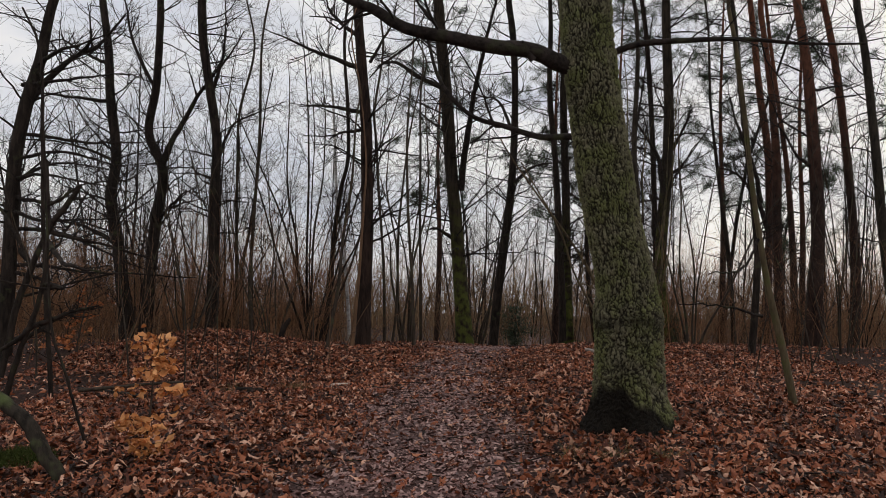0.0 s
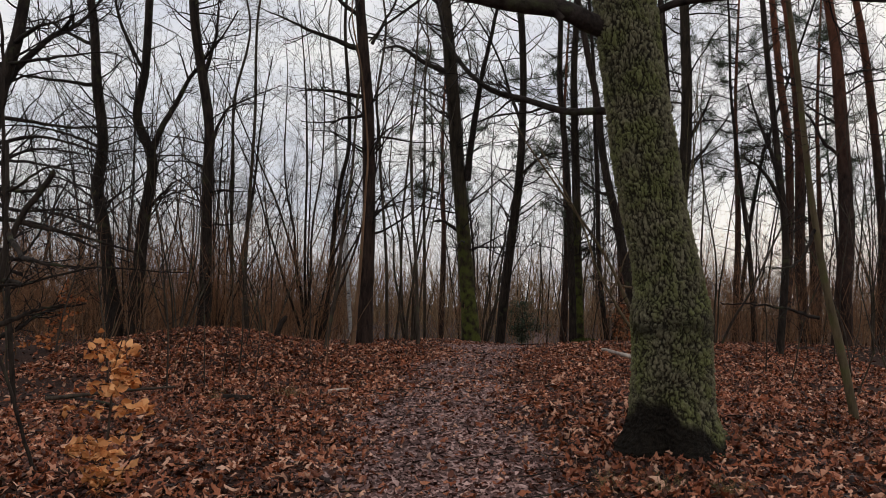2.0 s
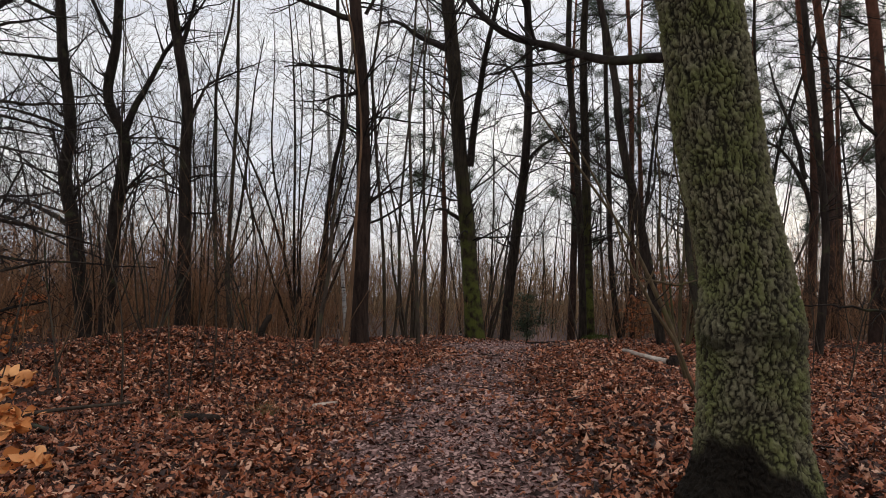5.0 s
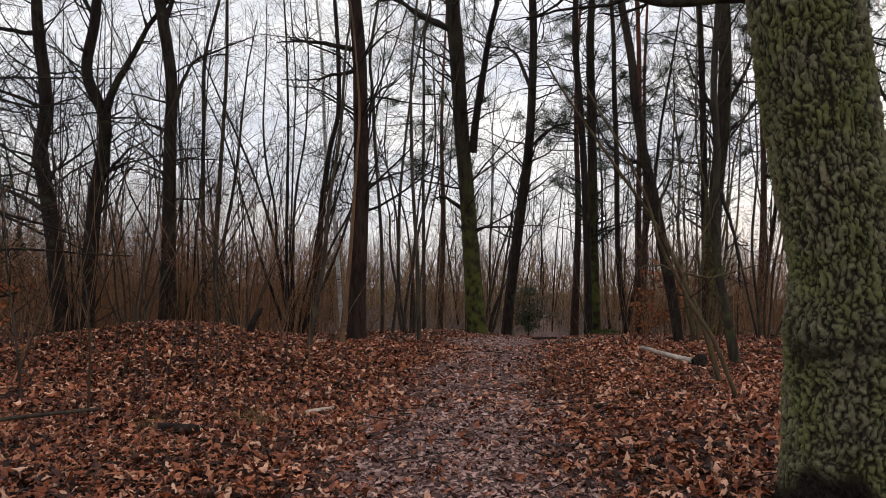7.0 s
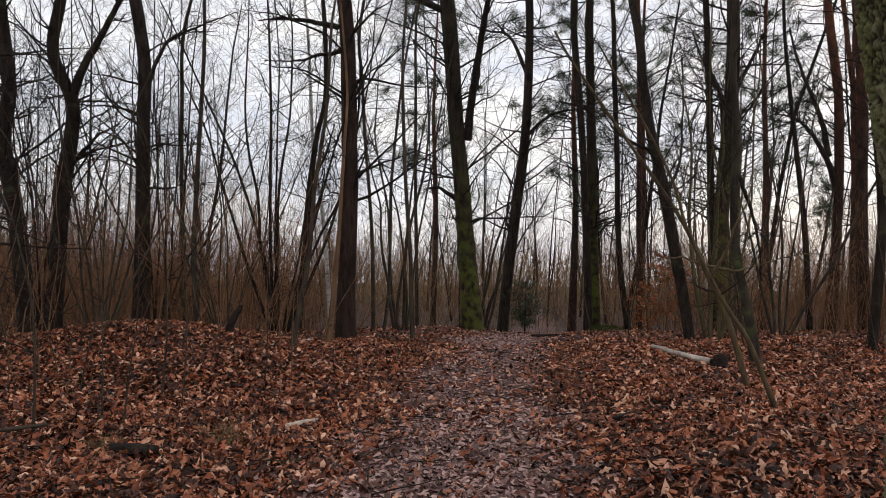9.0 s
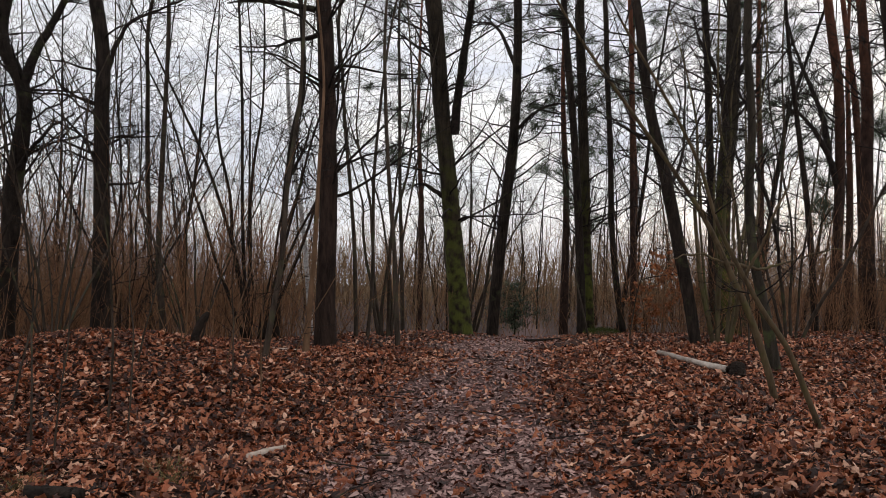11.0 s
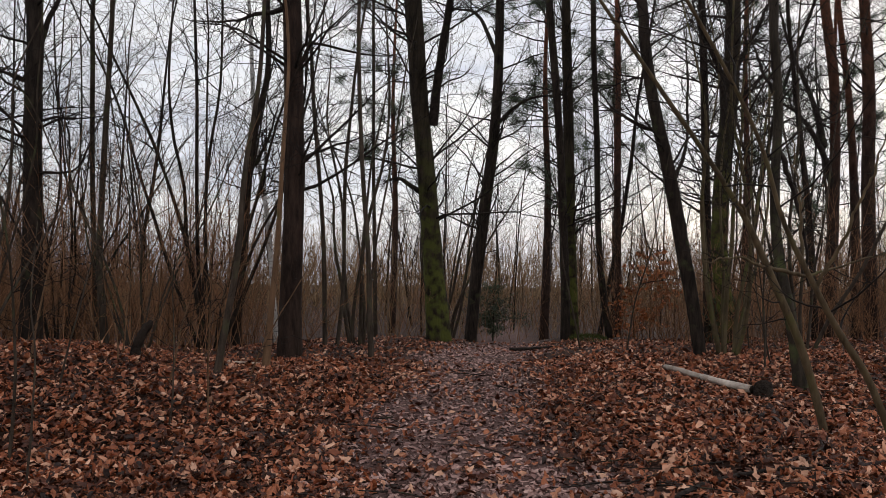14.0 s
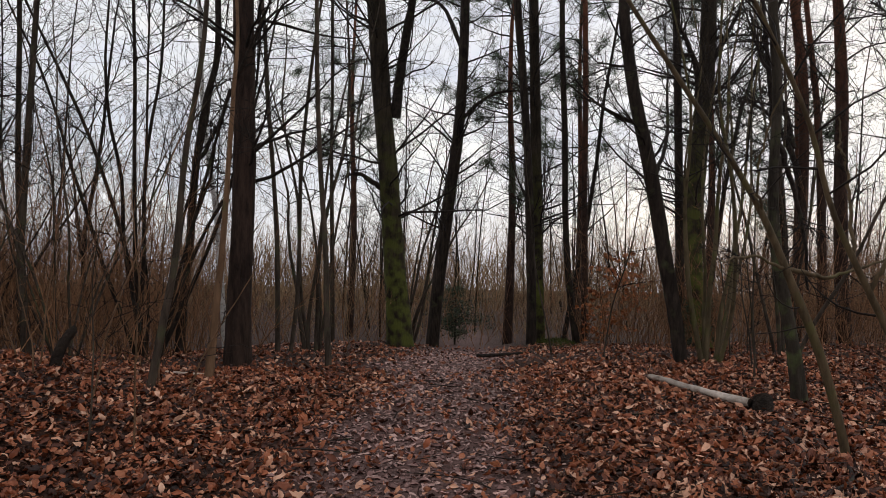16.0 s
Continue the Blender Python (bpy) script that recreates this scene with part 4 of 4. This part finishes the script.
shrub(-2.95, 16.4, 8.5, 10, 0.4, 0.032, "tall hazel-like bush of many dark fanning stems", "dark")
shrub(-5.2, 16.8, 7.0, 8, 0.45, 0.026, "bare many-stemmed bush behind the low mound", "dark")
shrub(4.15, 15.0, 6.5, 8, 0.22, 0.035, "clump of slender bare stems beside a leaning tree", "thin2")
shrub(5.3, 15.2, 6.0, 5, 0.3, 0.028, "clump of thin bare stems by a mossy trunk")
shrub(-0.9, 18.6, 7.5, 6, 0.25, 0.035, "thin bare bush of upright stems")
shrub(-4.9, 13.9, 5.0, 8, 0.6, 0.017, "fine-branched bare bush on the low mound", "thin", 0.7)
shrub(-3.6, 15.4, 5.5, 8, 0.5, 0.017, "slender many-stemmed bare bush at the thicket's edge", "thin", 0.7)
shrub(-6.6, 15.6, 6.0, 9, 0.5, 0.02, "bare bush of thin crooked stems", "dark", 0.7)
shrub(8.2, 14.6, 5.5, 8, 0.45, 0.018, "bare bush of thin stems between pines", "thin", 0.8)
shrub(10.6, 18.2, 7.0, 8, 0.45, 0.024, "tall bare bush among the pines", "dark", 0.8)
shrub(1.2, 24.5, 8, 6, 0.25, 0.04, "bare bush of upright stems beyond the crest")


def sapling(x, y, height, lean_x, lean_y, r, kind="thin", bare=0.25):
    z0 = float(land(x, y))
    thing = tagged(new("sapling"), "thin bare sapling growing out of the leaf litter", "sapling", "saplings on the bank")
    thing.location = (x, y, z0)
    P = grow(np.array([[0, 0, -0.08]]), np.array([[lean_x, lean_y, 1.0]]), np.array([height]), 10, 0.07, 0.01)
    rl = np.linspace(r, 0.003, 10)
    V, Fc = bark_tube(smooth_line(P[0], 24), np.interp(np.linspace(0, 9, 24), np.arange(10), rl), 8, 0.05)
    part("stem", mesh_of("stem", V, Fc, BARK[kind]), thing)
    s, d, rr, i = fork(P, rl[None], int(5 * height) + 3, bare, 0.9, 0.6)
    P1 = grow(s, d, rng.uniform(0.2, 0.6, len(s)) * min(height * 0.4, 1.2), 5, 0.14, 0.04)
    R1 = taper(np.clip(rr * 0.5, 0.002, 0.006), 5, 0.4)
    V, Fc = gather([tubes(P1, R1, 4)] + twigs_of(P1, R1, 0.35, 2, 0))
    tagged(part("crown", mesh_of("crown", V, Fc, TWIG), thing), kind="stuff")


for args in ((-3.3, 9.3, 2.6, 0.05, 0, 0.012), (-3.05, 9.9, 2.0, -0.1, 0.1, 0.009), (-2.9, 10.8, 3.0, 0.08, 0, 0.012), (-2.75, 9.6, 1.5, 0.12, 0, 0.008),
             (-2.5, 10.2, 1.7, -0.1, 0.1, 0.008), (-3.6, 10.6, 2.4, 0.1, 0, 0.01), (-4.4, 10.2, 3.2, 0.0, 0, 0.014), (-4.9, 10.9, 2.8, 0.1, 0.1, 0.012),
             (-5.6, 10.0, 3.4, -0.1, 0, 0.014), (-2.1, 11.6, 1.6, 0.15, 0, 0.008), (-6.2, 12.2, 3.6, 0.1, 0, 0.016), (-3.2, 12.2, 2.2, 0.1, 0, 0.01),
             (5.4, 9.6, 2.6, -0.2, 0, 0.011), (4.6, 10.6, 3.0, 0.25, 0, 0.011), (6.0, 11.6, 3.4, -0.1, 0, 0.014), (3.9, 13.6, 3.5, 0.05, 0, 0.012),
             (2.9, 15.4, 3.6, 0.1, 0, 0.012), (2.6, 16.6, 4.2, -0.08, 0, 0.014), (6.6, 13.2, 4.0, 0.1, 0, 0.014), (4.2, 8.4, 2.2, 0.5, 0, 0.008)):
    sapling(*args)


spots = random.Random(5)
for _ in range(30):
    sapling(spots.uniform(-7.0, -1.7), spots.uniform(10.2, 13.6), spots.uniform(1.0, 2.8), spots.uniform(-0.25, 0.25), spots.uniform(-0.1, 0.2), spots.uniform(0.006, 0.011), "tan", 0.12)
for _ in range(16):
    sapling(spots.uniform(3.6, 9.5), spots.uniform(11.5, 16.0), spots.uniform(1.2, 3.2), spots.uniform(-0.3, 0.3), spots.uniform(-0.1, 0.2), spots.uniform(0.006, 0.012), "thin", 0.12)


def leafy_sapling(x, y, height, lean, mat, count, size, label, spread=0.32):
    """A young beech that has kept its dry leaves."""
    z0 = float(land(x, y))
    thing = tagged(new("beech_sapling"), label, "sapling")
    thing.location = (x, y, z0)
    P = grow(np.array([[0, 0, -0.05]]), np.array([[lean, 0, 1.0]]), np.array([height]), 10, 0.06, 0.0)
    rl = np.linspace(0.011, 0.003, 10)
    V, Fc = bark_tube(smooth_line(P[0], 24), np.interp(np.linspace(0, 9, 24), np.arange(10), rl), 8, 0.04)
    part("stem", mesh_of("stem", V, Fc, BARK["thin"]), thing)
    s, d, rr, i = fork(P, rl[None], 30, 0.06, 1.0, 0.35)
    P1 = grow(s, d, rng.uniform(0.4, 1.0, len(s)) * spread, 5, 0.1, -0.05)
    V, Fc = tubes(P1, taper(np.full(len(s), 0.003), 5, 0.5), 4)
    tagged(part("crown", mesh_of("crown", V, Fc, TWIG), thing), kind="stuff")
    w = rng.integers(0, len(P1), count)
    u = rng.integers(1, 5, count)
    pos = P1[w, u] + rng.normal(0, 0.022, (count, 3)) - np.array([0, 0, 0.02])
    tagged(part("foliage", leaves_mesh("foliage", pos, rng.uniform(0.75, 1.2, count) * size, 0.65, mat, "beech"), thing, "dry orange leaves"), kind="stuff")


leafy_sapling(-2.2, 5.4, 0.98, 0.12, BEECH, 330, 0.068, "small beech sapling holding dry orange leaves", 0.27)
leafy_sapling(5.85, 22.4, 2.1, 0.05, RUST, 620, 0.1, "beech sapling with rusty orange leaves in the undergrowth", 0.9)
leafy_sapling(5.35, 22.0, 1.3, -0.1, RUST, 260, 0.1, "low beech sapling with rusty leaves", 0.7)


leafy_sapling(-6.9, 13.2, 1.3, 0.1, RUST, 200, 0.08, "rusty-leaved beech sapling at the edge of the thicket", 0.6)


def evergreen(x, y, height, width, label):
    z0 = float(land(x, y))
    thing = tagged(new("evergreen_shrub"), label, "shrub")
    thing.location = (x, y, z0)
    V, Fc = tubes(np.array([[[0, 0, -0.1], [0.02, 0, height * 0.5], [0, 0, height]]]), np.array([[0.03, 0.02, 0.005]]), 8)
    part("stem", mesh_of("stem", V, Fc, BARK["dark"]), thing)
    n = 90
    hs = rng.uniform(0.1, 0.95, n) * height
    az = rng.uniform(0, 6.283, n)
    s = np.c_[np.zeros((n, 2)), hs]
    P = grow(s, np.stack([np.cos(az), np.sin(az), np.full(n, 0.25)], 1), width * np.sin(0.5 + 2.4 * hs / height) * rng.uniform(0.3, 1, n), 6, 0.25, 0.03)
    V, Fc = tubes(P, taper(np.full(n, 0.007), 6), 3)
    tagged(part("crown", mesh_of("crown", V, Fc, TWIG), thing), kind="stuff")
    V, Fc = needle_clump(P[:, 1:].reshape(-1, 3), 0.13, 11)
    tagged(part("foliage", mesh_of("foliage", V, Fc, NEEDLE, smooth=False), thing), kind="stuff")


evergreen(2.72, 26.6, 1.6, 1.4, "small dark green evergreen bush beside the far path")
evergreen(5.9, 18.6, 0.9, 0.5, "small dark green evergreen at a tree's foot")


def far_pine(x, y, height, low, count, label="pine with dark green needle tufts on bare boughs"):
    z0 = float(land(x, y))
    thing = tagged(new("pine_tree"), label, "pine tree", "pines in the wood")
    thing.location = (x, y, z0)
    line = smooth_line([(0, 0, -0.3), (0.05, 0, height * 0.3), (-0.1, 0, height * 0.6), (0.05, 0, height)], 30)
    V, Fc = bark_tube(line, np.linspace(0.14, 0.02, 30), 12, 0.05, 0.2)
    part("trunk", mesh_of("trunk", V, Fc, BARK["pine"]), thing)
    pine_top(thing, line, height, low, count)


far_pine(4.1, 26.0, 13, 3.0, 40)
far_pine(10.5, 27.0, 15, 5.0, 44)
far_pine(14.0, 28.0, 15, 3.5, 44)
far_pine(7.4, 30.0, 16, 6.0, 40)
far_pine(-0.2, 31.0, 14, 5.0, 30)
far_pine(15.5, 22.0, 12, 2.5, 44)


def log(name, a, b, r, mat, label, cat, lift=None, sides=12, bend=0.04, end=None):
    """A fallen stick or log lying from a to b (x, y)."""
    lift = r * 0.6 if lift is None else lift
    n = 16
    xy = np.linspace(a, b, n)
    side = np.array([-(b[1] - a[1]), b[0] - a[0]])
    xy = xy + np.sin(np.linspace(0, 3.1, n))[:, None] * side * bend + rng.normal(0, r * 0.12, (n, 2))
    z = np.interp(np.arange(n), [0, n - 1], [float(land(*a)), float(land(*b))]) * 0.6 + land(xy[:, 0], xy[:, 1]) * 0.4 + lift + 0.012
    line = np.c_[xy, z]
    mid = line.mean(0)
    V, Fc = bark_tube(line - mid, np.linspace(r, r * 0.7, n), sides, 0.09)
    caps = [Fc]
    V = np.concatenate([V, [(line - mid)[0]], [(line - mid)[-1]]])
    k = np.arange(sides)
    first = np.stack([np.full(sides, len(V) - 2), (k + 1) % sides, k], 1)
    last = np.stack([np.full(sides, len(V) - 1), (n - 1) * sides + k, (n - 1) * sides + (k + 1) % sides], 1)
    mats = [mat, end or mat]
    ob = new(name, mesh_of(name, V, [Fc, first, last], mats, face_mats=[0] * len(Fc) + [1] * (2 * sides)))
    ob.location = mid
    return tagged(ob, label, cat)


log("log", (3.02, 12.2), (2.74, 13.6), 0.038, DEAD, "bleached fallen birch log lying on the leaves", "log", 0.055, end=ROT)
log("fallen_stick", (-1.44, 9.58), (-1.25, 9.92), 0.028, PALE, "short pale barkless stick on the leaves", "stick")
log("fallen_stick", (-2.2, 14.2), (-1.68, 14.3), 0.024, PALE, "pale bare stick lying on the leaves", "stick")
log("fallen_stick", (1.15, 9.45), (1.95, 9.75), 0.017, LIMB, "thin dark fallen branch on the leaves", "stick", bend=0.1)
log("fallen_stick", (2.1, 9.95), (2.6, 10.5), 0.014, LIMB, "thin dark fallen twig on the leaves", "stick", bend=-0.1)
log("fallen_stick", (-2.46, 8.7), (-2.14, 8.66), 0.05, ROT, "short dark rotten log in the leaves", "log")
log("fallen_stick", (-4.1, 8.2), (-3.2, 9.3), 0.02, BARK["thin"], "grey-brown fallen branch on the bank", "stick", 0.06)
log("fallen_stick", (-4.3, 8.6), (-3.3, 8.1), 0.03, LIMB, "dark fallen branch on the bank", "stick", 0.02)
log("fallen_stick", (1.6, 17.2), (2.5, 17.3), 0.03, LIMB, "dark stick lying across the path's end", "stick")
log("fallen_stick", (3.2, 7.9), (3.6, 9.0), 0.014, LIMB, "thin twig among the leaves", "stick")


def stump(x, y, height, lean, r, label):
    z0 = float(land(x, y))
    line = smooth_line([(0, 0, -0.15), (lean * 0.3, 0, height * 0.4), (lean, 0.05, height)], 24)
    V, Fc = bark_tube(line, np.interp(np.linspace(0, 1, 24), [0, 0.9, 1], [r, r * 0.8, r * 0.35]), 14, 0.14, 0.3)
    ob = new("broken_stump", mesh_of("broken_stump", V, Fc, ROT))
    ob.location = (x, y, z0)
    tagged(ob, label, "stump")


stump(-3.02, 13.5, 0.38, 0.17, 0.05, "short broken leaning dark stump on the mound")
stump(3.07, 12.12, 0.14, 0.03, 0.085, "black rotten stump end beside a log")


def dead_bough(name, label, pts, r0, r1, mat, side=(), twigs=0):
    """A broken bough with bare side branches. Points are in the world; side holds (points, start radius)."""
    x, y, z = pts[0]
    thing = tagged(new(name), label, "branch")
    thing.location = (x, y, z)
    shoots = []
    for k, (line, r) in enumerate([(pts, r0)] + list(side)):
        ll = smooth_line(np.array(line) - np.array(pts[0]), 36)
        ll[2:] += np.cumsum(rng.normal(0, 0.004, (34, 3)), 0)
        rl = np.linspace(r, r1 if k == 0 else r * 0.3, 36)
        V, Fc = bark_tube(ll, rl, 12, 0.11)
        part("stem" if k == 0 else "limb", mesh_of("stem", V, Fc, mat), thing)
        if twigs:
            shoots += twigs_of(ll[None, 5:], rl[None, 5:], 0.7, twigs, 3)
    if shoots:
        V, Fc = gather(shoots)
        tagged(part("crown", mesh_of("crown", V, Fc, TWIG), thing, "bare broken twigs"), kind="stuff")


dead_bough("broken_branch", "thick weathered grey branch rising mossy out of the leaves",
           [(-2.42, 4.85, -0.2), (-2.5, 4.9, -0.05), (-2.6, 4.9, 0.07), (-2.69, 4.9, 0.19), (-2.8, 4.92, 0.33), (-2.94, 4.95, 0.45), (-3.3, 5.0, 0.66)], 0.052, 0.042, BARK["grey"])
dead_bough("leaning_branch", "dark dead bough leaning over the bank with bare side branches",
           [(-4.56, 7.5, -0.1), (-4.49, 7.5, 0.17), (-4.39, 7.5, 0.45), (-4.26, 7.5, 0.83), (-4.13, 7.5, 1.26), (-4.16, 7.6, 1.9), (-4.3, 7.8, 2.6)], 0.036, 0.014, BARK["dark"],
           [([(-4.26, 7.5, 0.83), (-3.92, 7.5, 0.95), (-3.58, 7.5, 1.04)], 0.028), ([(-4.26, 7.5, 0.83), (-4.5, 7.45, 0.62), (-5.0, 7.4, 0.3)], 0.032),
            ([(-4.14, 7.5, 1.27), (-3.85, 7.3, 1.27), (-4.3, 7.0, 1.36)], 0.024), ([(-4.14, 7.55, 1.7), (-3.8, 7.2, 1.48), (-3.56, 7.0, 1.46), (-3.3, 7.0, 1.43)], 0.026),
            ([(-4.2, 7.6, 2.1), (-3.9, 7.6, 2.3), (-3.5, 7.7, 2.35)], 0.016)], 5)
dead_bough("bent_stem", "thin dark dead stem leaning up out of the leaves",
           [(-2.62, 5.55, -0.12), (-2.75, 5.6, 0.15), (-2.89, 5.6, 0.52), (-3.05, 5.6, 0.94), (-3.12, 5.62, 1.4), (-3.2, 5.65, 2.2), (-3.26, 5.7, 3.0)], 0.014, 0.006, BARK["dark"], (), 5)
dead_bough("upright_stem", "slim straight dark stem with fine side twigs",
           [(-4.3, 8.0, -0.1), (-4.42, 8.0, 1.24), (-4.47, 8.0, 1.85), (-4.52, 8.0, 3.08), (-4.6, 8.0, 3.94), (-4.8, 8.0, 4.4)], 0.026, 0.01, BARK["dark"], (), 14)
dead_bough("broken_snag", "dark snapped bough sticking up slantwise among twigs",
           [(-6.1, 10.0, -0.1), (-5.9, 10.0, 0.9), (-5.5, 10.0, 1.92), (-5.26, 10.0, 2.26), (-5.06, 10.0, 2.56)], 0.045, 0.036, BARK["dark"],
           [([(-5.5, 10.0, 1.92), (-5.0, 10.4, 1.8), (-4.4, 11.0, 1.55)], 0.03), ([(-5.9, 10.0, 1.0), (-4.87, 10.6, 1.33), (-4.19, 11.0, 1.29), (-3.68, 11.0, 1.28)], 0.018),
            ([(-5.7, 10.0, 1.4), (-6.3, 10.2, 2.2), (-6.9, 10.4, 2.7)], 0.03)], 4)


def grass_tuft(x, y, n, h, label):
    z0 = float(land(x, y))
    az = rng.uniform(0, 6.283, n)
    s = np.c_[rng.normal(0, 0.05, (n, 2)), np.full(n, -0.01)]
    P = grow(s, np.stack([np.cos(az) * 0.7, np.sin(az) * 0.7, np.ones(n)], 1), rng.uniform(0.6, 1.2, n) * h, 5, 0.12, -0.12)
    V, Fc = tubes(P, taper(np.full(n, 0.0022), 5, 0.3), 3)
    ob = new("grass_tuft", mesh_of("grass_tuft", V, Fc, GRASS))
    ob.location = (x, y, z0)
    tagged(ob, label, "grass", kind="stuff")


for gx, gy in ((-1.75, 9.0), (-1.9, 9.3), (1.3, 5.35), (1.65, 5.2), (1.0, 5.5), (-2.6, 8.9)):
    grass_tuft(gx, gy, 46, 0.16, "tuft of pale dry grass among the leaves")


def twig_litter():
    """Small fallen twigs strewn over the leaves."""
    n = 520
    q = np.stack([rng.uniform(-5.5, 5.5, n), rng.uniform(2, 14.5, n)], 1)
    s = np.c_[q, land(q[:, 0], q[:, 1]) + 0.03]
    az = rng.uniform(0, 6.283, n)
    P = grow(s, np.stack([np.cos(az), np.sin(az), np.zeros(n)], 1), rng.uniform(0.12, 0.7, n), 6, 0.16, 0.0)
    P[:, :, 2] = land(P[:, :, 0], P[:, :, 1]) + rng.uniform(0.02, 0.04, (n, 1))
    V, Fc = tubes(P, taper(rng.uniform(0.002, 0.007, n), 6, 0.5), 4)
    tagged(new("fallen_twigs", mesh_of("fallen_twigs", V, Fc, LIMB)), "small dark fallen twigs strewn over the leaves", "twigs", kind="stuff")


twig_litter()


def moss_cushion(x, y, r, label):
    z0 = float(land(x, y))
    n = 700
    az, k = rng.uniform(0, 6.283, n), np.sqrt(rng.uniform(0, 1, n)) * r
    s = np.c_[k * np.cos(az), k * np.sin(az), 0.25 * np.sqrt(np.maximum(r * r - k * k, 0))]
    P = grow(s, np.c_[rng.normal(0, 0.6, (n, 2)), np.ones(n)], rng.uniform(0.03, 0.09, n), 4, 0.2, 0.0)
    V, Fc = tubes(P, taper(np.full(n, 0.004), 4, 0.3), 3)
    ob = new("moss_cushion", mesh_of("moss_cushion", V, Fc, GREEN))
    ob.location = (x, y, z0)
    tagged(ob, label, "moss", kind="stuff")


moss_cushion(-3.05, 5.3, 0.22, "cushion of green moss among the leaves")
moss_cushion(3.75, 20.2, 0.4, "green moss round a tree's foot")
